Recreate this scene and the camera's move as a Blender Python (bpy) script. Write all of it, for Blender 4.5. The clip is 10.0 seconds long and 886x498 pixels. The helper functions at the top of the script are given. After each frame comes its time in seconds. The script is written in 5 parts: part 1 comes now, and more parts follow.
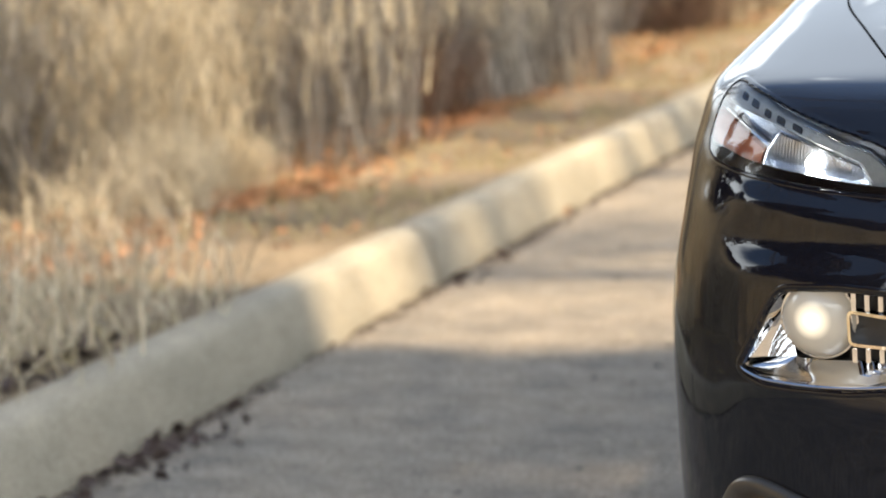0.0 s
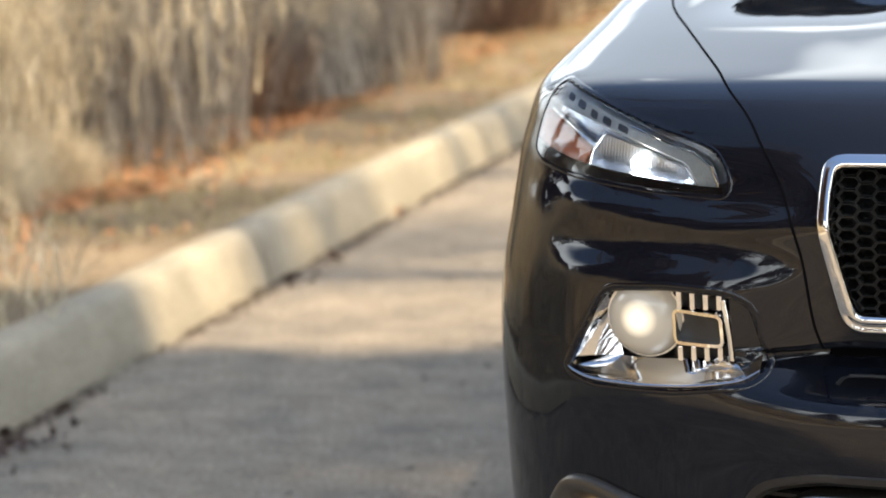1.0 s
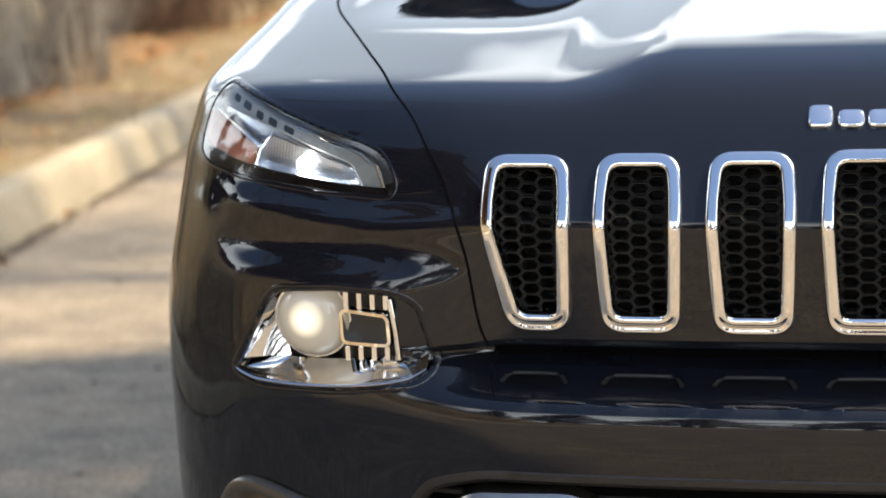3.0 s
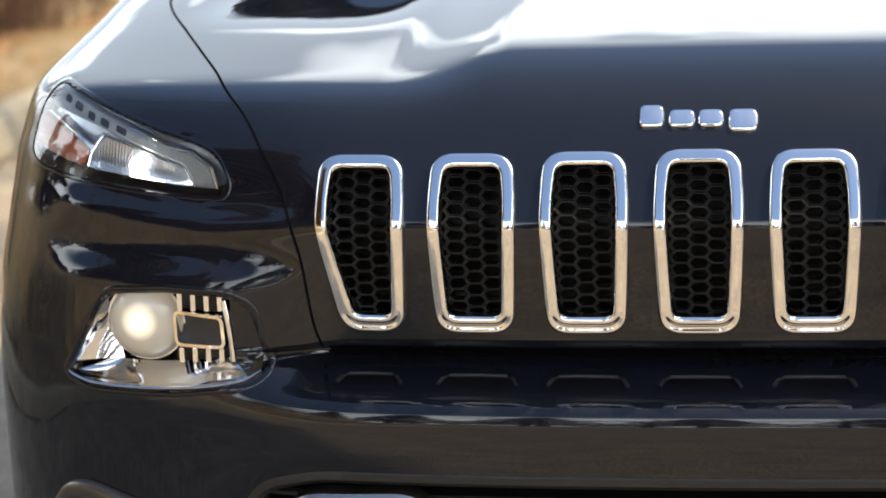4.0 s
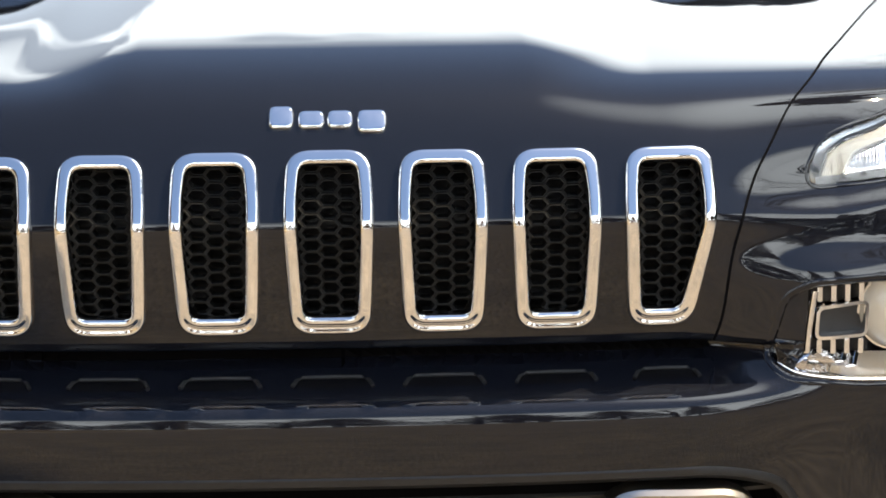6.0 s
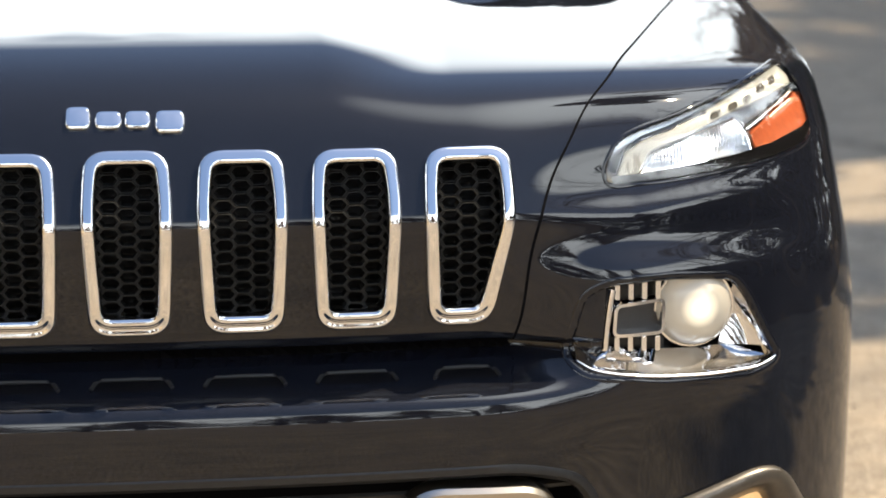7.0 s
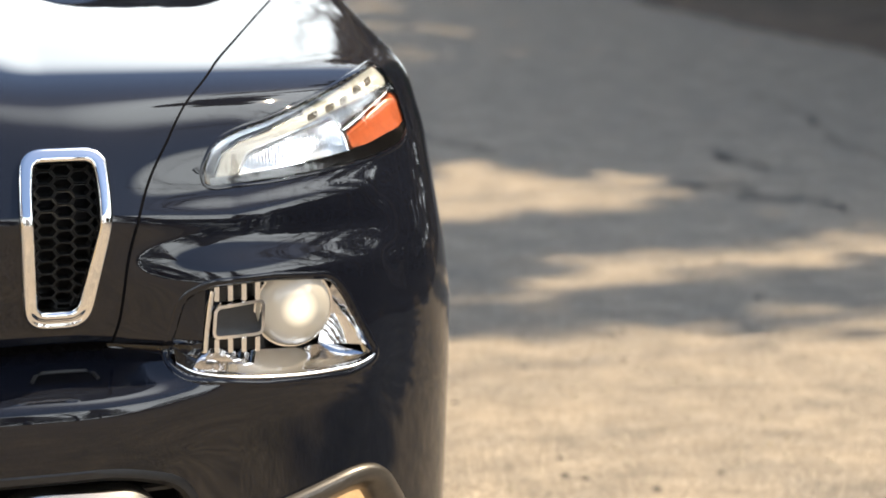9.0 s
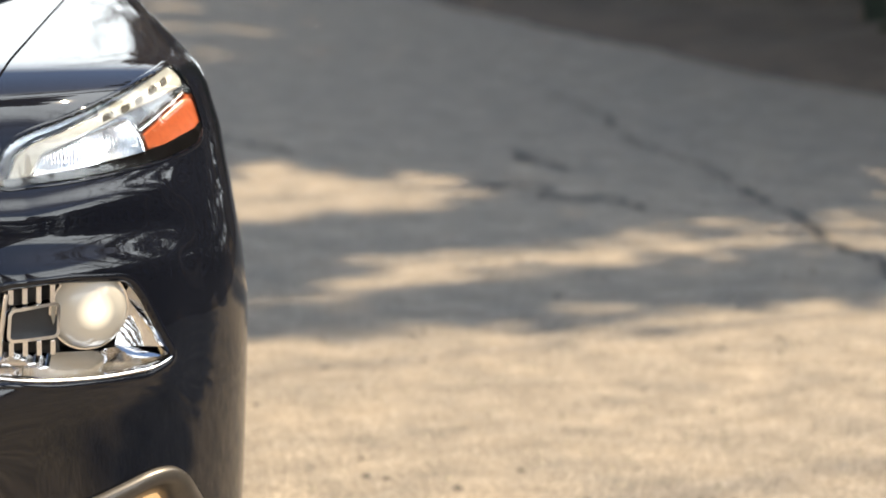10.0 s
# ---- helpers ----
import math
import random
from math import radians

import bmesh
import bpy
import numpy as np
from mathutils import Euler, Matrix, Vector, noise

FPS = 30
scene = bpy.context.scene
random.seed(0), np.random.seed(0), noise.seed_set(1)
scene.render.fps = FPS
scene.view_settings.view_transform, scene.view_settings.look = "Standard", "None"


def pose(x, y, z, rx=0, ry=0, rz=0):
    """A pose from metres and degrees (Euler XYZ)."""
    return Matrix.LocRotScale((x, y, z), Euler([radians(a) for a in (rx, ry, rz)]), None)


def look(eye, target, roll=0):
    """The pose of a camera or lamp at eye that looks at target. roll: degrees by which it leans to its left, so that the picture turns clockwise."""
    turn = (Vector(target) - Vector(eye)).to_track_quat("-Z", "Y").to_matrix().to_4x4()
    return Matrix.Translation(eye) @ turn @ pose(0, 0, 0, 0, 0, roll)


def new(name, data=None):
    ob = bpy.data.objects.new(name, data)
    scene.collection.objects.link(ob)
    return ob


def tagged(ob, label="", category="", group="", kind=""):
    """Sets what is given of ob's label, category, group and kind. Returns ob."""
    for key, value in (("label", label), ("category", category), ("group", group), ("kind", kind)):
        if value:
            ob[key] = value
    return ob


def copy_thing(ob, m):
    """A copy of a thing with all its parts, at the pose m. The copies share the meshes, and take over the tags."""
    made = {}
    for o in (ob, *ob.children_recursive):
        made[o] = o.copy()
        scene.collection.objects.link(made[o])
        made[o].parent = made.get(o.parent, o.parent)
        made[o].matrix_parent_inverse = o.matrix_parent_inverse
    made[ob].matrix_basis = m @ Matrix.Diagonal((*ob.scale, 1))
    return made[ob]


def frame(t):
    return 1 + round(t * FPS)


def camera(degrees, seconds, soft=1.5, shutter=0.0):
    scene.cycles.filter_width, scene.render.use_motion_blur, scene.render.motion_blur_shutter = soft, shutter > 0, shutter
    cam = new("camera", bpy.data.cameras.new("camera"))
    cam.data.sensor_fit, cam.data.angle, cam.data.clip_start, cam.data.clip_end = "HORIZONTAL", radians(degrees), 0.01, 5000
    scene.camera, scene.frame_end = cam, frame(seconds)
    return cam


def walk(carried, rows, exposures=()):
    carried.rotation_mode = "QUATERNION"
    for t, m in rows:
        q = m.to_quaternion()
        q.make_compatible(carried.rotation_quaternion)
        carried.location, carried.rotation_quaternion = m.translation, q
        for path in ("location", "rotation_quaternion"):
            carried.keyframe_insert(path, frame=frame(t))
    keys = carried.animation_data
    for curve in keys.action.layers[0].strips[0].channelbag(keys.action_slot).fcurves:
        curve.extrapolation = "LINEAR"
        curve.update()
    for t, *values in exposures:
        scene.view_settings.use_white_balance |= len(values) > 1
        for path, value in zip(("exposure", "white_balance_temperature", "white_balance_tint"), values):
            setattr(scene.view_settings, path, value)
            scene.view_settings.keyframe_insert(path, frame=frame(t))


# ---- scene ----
# The camera stands on a tripod 2.6 m before the car and pans from left to right. The road's plane is z = 0.
cam = camera(22.0, 10.0, soft=1.7)
TRIPOD = pose(0.091, -2.6, 1.301, -6.006, 0.788, 0.922)   # the pan axis, square to the tripod and not to the sloping road
HEAD = pose(0, 0.0588, 0, 90 - 3.915, 0.174, 0)           # the lens sits before the axis and looks down
PAN = [(0.0, -23.70), (0.5, -21.54), (1.0, -19.47), (1.5, -17.32), (2.0, -15.36), (2.5, -13.31), (4.0, -7.18), (4.5, -5.05), (5.0, -2.79),
       (5.5, -0.48), (7.0, 6.83), (7.5, 9.29), (8.0, 11.65), (8.5, 14.13), (9.0, 16.70), (9.5, 19.20), (10.0, 21.68)]
EXPOSURE = 0.64
walk(cam, [(t, TRIPOD @ pose(0, 0, 0, 0, 0, -a) @ HEAD) for t, a in PAN], exposures=[(0.0, EXPOSURE), (10.0, EXPOSURE)])
cam.data.dof.use_dof, cam.data.dof.focus_distance, cam.data.dof.aperture_fstop = True, 2.68, 4.8

# ---- light: a sun high on the right, open sky ----
SUN_HEIGHT, SUN_AZIMUTH = 58.0, 8.0    # degrees above the road; degrees from +x towards +y
sun_way = Vector((math.cos(radians(SUN_HEIGHT)) * math.cos(radians(SUN_AZIMUTH)), math.cos(radians(SUN_HEIGHT)) * math.sin(radians(SUN_AZIMUTH)), math.sin(radians(SUN_HEIGHT))))
sun_lamp = new("sun", bpy.data.lights.new("sun", "SUN"))
sun_lamp.data.energy, sun_lamp.data.angle, sun_lamp.data.color = 5.65, radians(0.65), (1.0, 0.80, 0.53)
sun_lamp.matrix_world = look(sun_way * 40, (0, 0, 0))
world = bpy.data.worlds.new("sky")
scene.world = world
world.use_nodes = True
wn, wl = world.node_tree.nodes, world.node_tree.links
sky = wn.new("ShaderNodeTexSky")
sky.sky_type, sky.sun_disc = "NISHITA", False
sky.sun_elevation, sky.sun_rotation = radians(SUN_HEIGHT), radians(90 - SUN_AZIMUTH)
sky.air_density, sky.dust_density = 1.0, 1.0
wc, wm = wn.new("ShaderNodeTexCoord"), wn.new("ShaderNodeMapping")
wm.inputs["Scale"].default_value = (1.0, 1.0, 1.6)
cloud = wn.new("ShaderNodeTexNoise")
cloud.inputs["Scale"].default_value, cloud.inputs["Detail"].default_value = 1.5, 3.0
ramp = wn.new("ShaderNodeValToRGB")
ramp.color_ramp.elements[0].position, ramp.color_ramp.elements[1].position = 0.74, 0.92
mixer = wn.new("ShaderNodeMix")
mixer.data_type = "RGBA"
mixer.inputs["B"].default_value = (23.0, 24.4, 25.0, 1)
wl.new(wc.outputs["Generated"], wm.inputs["Vector"])
wl.new(wm.outputs["Vector"], cloud.inputs["Vector"])
wl.new(cloud.outputs["Fac"], ramp.inputs["Fac"])
# haze low over the horizon, all the way round
apart, haze, most = wn.new("ShaderNodeSeparateXYZ"), wn.new("ShaderNodeMapRange"), wn.new("ShaderNodeMath")
haze.inputs["From Min"].default_value, haze.inputs["From Max"].default_value = 0.53, 0.42
haze.interpolation_type = "SMOOTHSTEP"
most.operation = "MAXIMUM"
wl.new(wc.outputs["Generated"], apart.inputs["Vector"])
# it stands higher on the sun's side
pile, height_over = wn.new("ShaderNodeMapRange"), wn.new("ShaderNodeMath")
pile.inputs["From Min"].default_value, pile.inputs["From Max"].default_value, pile.inputs["To Max"].default_value = 0.56, 0.80, 0.22
pile.interpolation_type = "SMOOTHSTEP"
height_over.operation = "SUBTRACT"
wl.new(apart.outputs["X"], pile.inputs["Value"])
wl.new(apart.outputs["Z"], height_over.inputs[0])
wl.new(pile.outputs["Result"], height_over.inputs[1])
wl.new(height_over.outputs["Value"], haze.inputs["Value"])
# the haze is whitest on the sun's side of the road and thins out away from it
side_x, sunward = wn.new("ShaderNodeMapRange"), wn.new("ShaderNodeMath")
side_x.inputs["From Min"].default_value, side_x.inputs["From Max"].default_value, side_x.inputs["To Min"].default_value = -0.30, 0.06, 0.78
side_x.interpolation_type = "SMOOTHSTEP"
sunward.operation = "MULTIPLY"
wl.new(apart.outputs["X"], side_x.inputs["Value"])
# there it breaks up into clouds
puff, puffs, fill = wn.new("ShaderNodeTexNoise"), wn.new("ShaderNodeMapRange"), wn.new("ShaderNodeMath")
puff.inputs["Scale"].default_value, puff.inputs["Detail"].default_value = 5.0, 3.5
puffs.inputs["From Min"].default_value, puffs.inputs["From Max"].default_value, puffs.inputs["To Max"].default_value = 0.44, 0.58, 0.95
puffs.interpolation_type = "SMOOTHSTEP"
fill.operation = "MAXIMUM"
wl.new(wm.outputs["Vector"], puff.inputs["Vector"])
wl.new(puff.outputs["Fac"], puffs.inputs["Value"])
wl.new(puffs.outputs["Result"], fill.inputs[0])
wl.new(side_x.outputs["Result"], fill.inputs[1])
wl.new(haze.outputs["Result"], sunward.inputs[0])
wl.new(fill.outputs["Value"], sunward.inputs[1])
# a clear blue stretch ahead, left of the car, with loose clouds in it
clear, ahead, open_sky, veil = wn.new("ShaderNodeVectorMath"), wn.new("ShaderNodeMapRange"), wn.new("ShaderNodeMath"), wn.new("ShaderNodeMath")
clear.operation, open_sky.operation, veil.operation = "DOT_PRODUCT", "MAXIMUM", "MULTIPLY"
clear.inputs[1].default_value = Vector((-0.34, 0.85, 0.40)).normalized()
ahead.inputs["From Min"].default_value, ahead.inputs["From Max"].default_value, ahead.inputs["To Min"].default_value, ahead.inputs["To Max"].default_value = 0.90, 0.98, 1.0, 0.32
ahead.interpolation_type = "SMOOTHSTEP"
wl.new(wc.outputs["Generated"], clear.inputs[0])
wl.new(clear.outputs["Value"], ahead.inputs["Value"])
wl.new(ahead.outputs["Result"], open_sky.inputs[0])
wl.new(puffs.outputs["Result"], open_sky.inputs[1])
wl.new(sunward.outputs["Value"], veil.inputs[0])
wl.new(open_sky.outputs["Value"], veil.inputs[1])
wl.new(veil.outputs["Value"], most.inputs[0])
wl.new(ramp.outputs["Color"], most.inputs[1])
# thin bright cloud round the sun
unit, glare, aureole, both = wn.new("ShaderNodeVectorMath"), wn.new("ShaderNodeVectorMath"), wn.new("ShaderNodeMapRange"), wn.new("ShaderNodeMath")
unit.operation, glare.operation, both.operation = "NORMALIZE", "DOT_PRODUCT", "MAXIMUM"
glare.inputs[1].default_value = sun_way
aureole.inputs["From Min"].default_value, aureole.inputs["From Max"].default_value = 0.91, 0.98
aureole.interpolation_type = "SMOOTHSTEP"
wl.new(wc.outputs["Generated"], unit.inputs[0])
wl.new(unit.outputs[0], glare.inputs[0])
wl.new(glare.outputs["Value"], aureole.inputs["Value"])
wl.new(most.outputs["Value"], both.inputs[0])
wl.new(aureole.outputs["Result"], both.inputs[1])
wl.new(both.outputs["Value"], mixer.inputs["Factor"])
wl.new(sky.outputs["Color"], mixer.inputs["A"])
wl.new(mixer.outputs["Result"], wn["Background"].inputs["Color"])
wn["Background"].inputs["Strength"].default_value = 0.145


# ---- materials ----
def material(name, color, rough=0.5, metal=0.0, coat=0.0, ior=1.5, spread=0.0, scale=20.0, bump=0.0, fine=0.0, glow=None, power=0.0, clear=0.0, color2=None, vary=0.0, crisp=0.2):
    """A surface with stains at one scale and grain at another. spread: how far the stains go; color2: their colour; vary: change from piece to piece; crisp: half the grain's range."""
    m = bpy.data.materials.new(name)
    m.use_nodes = True
    n, k = m.node_tree.nodes, m.node_tree.links
    b = n["Principled BSDF"]
    b.inputs["Base Color"].default_value, b.inputs["Roughness"].default_value, b.inputs["Metallic"].default_value = (*color, 1), rough, metal
    b.inputs["Coat Weight"].default_value, b.inputs["IOR"].default_value, b.inputs["Coat Roughness"].default_value = coat, ior, 0.02
    b.inputs["Transmission Weight"].default_value = clear
    if glow:
        b.inputs["Emission Color"].default_value, b.inputs["Emission Strength"].default_value = (*glow, 1), power
    where = n.new("ShaderNodeTexCoord")
    if spread or bump:
        big = n.new("ShaderNodeTexNoise")
        big.inputs["Scale"].default_value, big.inputs["Detail"].default_value, big.inputs["Roughness"].default_value = scale, 6.0, 0.62
        small = n.new("ShaderNodeTexNoise")
        small.inputs["Scale"].default_value, small.inputs["Detail"].default_value = fine or scale * 14, 4.0
        k.new(where.outputs["Object"], big.inputs["Vector"])
        k.new(where.outputs["Object"], small.inputs["Vector"])
    if spread:
        r = n.new("ShaderNodeValToRGB")
        second = color2 or tuple(c * (1 - spread) for c in color)
        r.color_ramp.elements[0].position, r.color_ramp.elements[1].position = 0.32, 0.68
        r.color_ramp.elements[0].color, r.color_ramp.elements[1].color = (*second, 1), (*color, 1)
        grain = n.new("ShaderNodeMapRange")
        grain.inputs["From Min"].default_value, grain.inputs["From Max"].default_value = 0.5 - crisp, 0.5 + crisp
        grain.inputs["To Min"].default_value, grain.inputs["To Max"].default_value = 1 - spread * 0.6, 1 + spread * 0.6
        mul = n.new("ShaderNodeVectorMath")
        mul.operation = "SCALE"
        k.new(big.outputs["Fac"], r.inputs["Fac"])
        k.new(small.outputs["Fac"], grain.inputs["Value"])
        k.new(r.outputs["Color"], mul.inputs[0])
        k.new(grain.outputs["Result"], mul.inputs["Scale"])
        last = mul.outputs[0]
        if vary:
            geo, mr, mul2 = n.new("ShaderNodeNewGeometry"), n.new("ShaderNodeMapRange"), n.new("ShaderNodeVectorMath")
            mr.inputs["To Min"].default_value, mr.inputs["To Max"].default_value = 1 - vary, 1 + vary
            mul2.operation = "SCALE"
            k.new(geo.outputs["Random Per Island"], mr.inputs["Value"])
            k.new(last, mul2.inputs[0])
            k.new(mr.outputs["Result"], mul2.inputs["Scale"])
            last = mul2.outputs[0]
        k.new(last, b.inputs["Base Color"])
    if bump:
        bp = n.new("ShaderNodeBump")
        bp.inputs["Strength"].default_value, bp.inputs["Distance"].default_value = min(1.0, bump * 4), bump * 0.02
        k.new(small.outputs["Fac"], bp.inputs["Height"])
        k.new(bp.outputs["Normal"], b.inputs["Normal"])
    return m


PAINT = material("midnight_blue_paint", (0.0072, 0.0084, 0.0132), 0.45, 0.0, 1.0, 1.5)
PAINT.node_tree.nodes["Principled BSDF"].inputs["Specular IOR Level"].default_value = 0.0
PAINT.node_tree.nodes["Principled BSDF"].inputs["Coat IOR"].default_value = 1.53
CHROME = material("chrome", (0.92, 0.91, 0.90), 0.06, 1.0)
POCKETCHROME = material("pocket_chrome", (0.80, 0.80, 0.81), 0.07, 1.0)
SILVER = material("satin_silver", (0.52, 0.48, 0.42), 0.28, 1.0)
REFLECTOR = material("reflector", (0.70, 0.75, 0.82), 0.26, 0.9)
LAMPGREY = material("grey_lamp_housing", (0.020, 0.021, 0.023), 0.65, 0.0, 0.0, spread=0.2, scale=40)
LIGHTPIPE = material("grey_light_pipe", (0.36, 0.385, 0.39), 0.25, 0.0, 0.4, spread=0.2, scale=40)
BLACK = material("black_plastic", (0.020, 0.020, 0.021), 0.45, spread=0.3, scale=60, bump=0.05)
GLOSSBLACK = material("gloss_black", (0.006, 0.006, 0.007), 0.12)
GREYPLASTIC = material("dark_grey_plastic", (0.035, 0.034, 0.034), 0.38, spread=0.2, scale=50)
FOGFRAME = material("satin_grey_metal", (0.13, 0.118, 0.104), 0.32, 0.6, spread=0.15, scale=50)
SEAM = material("dark_gap", (0.006, 0.006, 0.007), 0.9)
SEAM.node_tree.nodes["Principled BSDF"].inputs["Specular IOR Level"].default_value = 0.0
HONEY = material("honeycomb_plastic", (0.010, 0.0102, 0.010), 0.62, spread=0.2, scale=70)
HONEY.node_tree.nodes["Principled BSDF"].inputs["Specular IOR Level"].default_value = 0.3
LENS = material("clear_lens", (0.96, 0.97, 0.98), 0.0, coat=0.35, clear=1.0, ior=1.45)
AMBER = material("amber_reflector", (0.40, 0.095, 0.034), 0.30, 0.0, 0.8, spread=0.25, scale=90)
BULB = material("lit_bulb", (1, 1, 1), 0.2, glow=(1.0, 0.97, 0.90), power=14.0)
PROJECTOR = material("lit_projector_glass", (0.40, 0.375, 0.33), 0.22, 0.0, 1.0, glow=(1.0, 0.84, 0.60), power=1.0)
pn, pk = PROJECTOR.node_tree.nodes, PROJECTOR.node_tree.links
p_at, p_len, p_fall = pn.new("ShaderNodeTexCoord"), pn.new("ShaderNodeVectorMath"), pn.new("ShaderNodeValToRGB")
p_len.operation = "LENGTH"
p_off = pn.new("ShaderNodeMapping")
p_off.inputs["Scale"].default_value, p_off.inputs["Location"].default_value = (20, 20, 0), (0, -.12, 0)   # the filament's image, 1 at 50 mm
for stop, (position, value) in enumerate(((0.0, 1.0), (0.20, 0.70), (0.50, 0.11), (1.0, 0.045))):
    el = p_fall.color_ramp.elements[stop] if stop < 2 else p_fall.color_ramp.elements.new(position)
    el.position, el.color = position, (value, value, value, 1)
p_gain = pn.new("ShaderNodeMath")
p_gain.operation = "MULTIPLY"
p_gain.inputs[1].default_value = 1.25
pk.new(p_at.outputs["Object"], p_off.inputs["Vector"])
pk.new(p_off.outputs["Vector"], p_len.inputs[0])
pk.new(p_len.outputs["Value"], p_fall.inputs["Fac"])
pk.new(p_fall.outputs["Color"], p_gain.inputs[0])
pk.new(p_gain.outputs["Value"], pn["Principled BSDF"].inputs["Emission Strength"])
FOGGLOW = material("lit_fog_glass", (0.55, 0.35, 0.15), 0.2, 0.0, 0.6, glow=(1.0, 0.60, 0.27), power=0.55, spread=0.4, scale=60)
WINDOW = material("tinted_glass", (0.012, 0.014, 0.016), 0.03, 0.0, 0.6)
RUBBER = material("tyre_rubber", (0.018, 0.018, 0.018), 0.75, spread=0.3, scale=30, bump=0.1)
ALLOY = material("alloy", (0.45, 0.45, 0.46), 0.3, 1.0)
ASPHALT = material("asphalt", (0.316, 0.266, 0.208), 0.88, spread=0.55, scale=4.0, fine=85, bump=0.8, color2=(0.200, 0.178, 0.151), crisp=0.10)
an, ak = ASPHALT.node_tree.nodes, ASPHALT.node_tree.links
a_at, a_map, a_noise, a_range, a_mul = an.new("ShaderNodeTexCoord"), an.new("ShaderNodeMapping"), an.new("ShaderNodeTexNoise"), an.new("ShaderNodeMapRange"), an.new("ShaderNodeVectorMath")
a_map.inputs["Scale"].default_value, a_map.inputs["Rotation"].default_value = (.55, 1.0, 1.0), (0, 0, .25)
a_noise.inputs["Scale"].default_value, a_noise.inputs["Detail"].default_value, a_noise.inputs["Roughness"].default_value = 11.0, 7.0, .72
a_range.inputs["From Min"].default_value, a_range.inputs["From Max"].default_value, a_range.inputs["To Min"].default_value, a_range.inputs["To Max"].default_value = .34, .66, .76, 1.27
a_mul.operation = "SCALE"
a_base = an["Principled BSDF"].inputs["Base Color"]
ak.new(a_at.outputs["Object"], a_map.inputs["Vector"])
ak.new(a_map.outputs["Vector"], a_noise.inputs["Vector"])
ak.new(a_noise.outputs["Fac"], a_range.inputs["Value"])
ak.new(a_base.links[0].from_socket, a_mul.inputs[0])
ak.new(a_range.outputs["Result"], a_mul.inputs["Scale"])
ak.new(a_mul.outputs[0], a_base)
CRACK = material("crack_dirt", (0.075, 0.070, 0.064), 0.95, spread=0.4, scale=9)
CONCRETE = material("kerb_concrete", (0.42, 0.37, 0.285), 0.85, spread=0.28, scale=3.5, fine=90, bump=0.4, color2=(0.29, 0.26, 0.20))
SOIL = material("dry_soil", (0.26, 0.20, 0.13), 0.95, spread=0.4, scale=2.5, fine=40, bump=0.8, color2=(0.15, 0.11, 0.07))
LITTER = material("dark_leaf_litter", (0.10, 0.075, 0.052), 0.95, spread=0.5, scale=3.0, fine=35, bump=0.9, color2=(0.05, 0.038, 0.03))
GRASS = material("dry_grass", (0.48, 0.38, 0.20), 0.8, spread=0.25, scale=1.2, color2=(0.28, 0.26, 0.12), vary=0.35)
# Dry straw, made paler to stand in for sunlight on the clumps.
STRAW = material("pale_sunlit_straw", (0.74, 0.64, 0.45), 0.8, spread=0.3, scale=2.0, color2=(0.52, 0.44, 0.31), vary=0.4)
# Russet undergrowth, dark also for the shaded hollows under the shrubs.
RUSSET = material("russet_twigs", (0.20, 0.115, 0.070), 0.85, spread=0.3, scale=3.0, color2=(0.09, 0.055, 0.04), vary=0.4)
# Bare twigs, greyed to stand in for shade along the verge.
TWIG = material("grey_shaded_twigs", (0.34, 0.32, 0.29), 0.85, spread=0.35, scale=3.0, color2=(0.17, 0.155, 0.14), vary=0.4)
LEAF = material("fallen_leaf", (0.52, 0.26, 0.12), 0.8, spread=0.35, scale=6.0, color2=(0.20, 0.10, 0.055), vary=0.6)
DARKLEAF = material("wet_dark_leaf", (0.06, 0.035, 0.025), 0.6, spread=0.3, scale=8.0, vary=0.4)
NEEDLE = material("dark_needles", (0.035, 0.050, 0.028), 0.8, spread=0.4, scale=2.0, vary=0.4)
OAKLEAF = material("brown_held_leaf", (0.16, 0.095, 0.05), 0.8, spread=0.4, scale=2.0, vary=0.4)
# Distance haze is put into this blue-grey colour.
HAZEWOOD = material("haze_tinted_twigs", (0.060, 0.070, 0.085), 0.9, spread=0.4, scale=2.0, vary=0.3)
BARK = material("bark", (0.14, 0.11, 0.085), 0.9, spread=0.4, scale=4.0, bump=0.6)


# ---- mesh helpers ----
def mesh_object(name, verts, faces, mat, parent=None, label="", normals=None, smooth=True):
    me = bpy.data.meshes.new(name)
    me.from_pydata([tuple(v) for v in verts], [], [tuple(int(i) for i in q) for q in faces])
    me.materials.append(mat)
    if smooth:
        me.polygons.foreach_set("use_smooth", [True] * len(me.polygons))
    me.update()
    if normals is not None:
        me.normals_split_custom_set_from_vertices([tuple(v) for v in normals])
    ob = new(name, me)
    if parent:
        ob.parent = parent
    if label:
        tagged(ob, label)
    return ob


def part(name, bm, mat, parent, label="", smooth=True, m=None):
    """Links a bmesh as one mesh object under a thing or a part."""
    bmesh.ops.recalc_face_normals(bm, faces=bm.faces[:])
    me = bpy.data.meshes.new(name)
    bm.to_mesh(me)
    bm.free()
    me.materials.append(mat)
    if smooth:
        me.polygons.foreach_set("use_smooth", [True] * len(me.polygons))
        me.set_sharp_from_angle(angle=radians(38))
    ob = new(name, me)
    ob.parent = parent
    if m is not None:
        ob.matrix_basis = m
    if label:
        tagged(ob, label)
    return ob


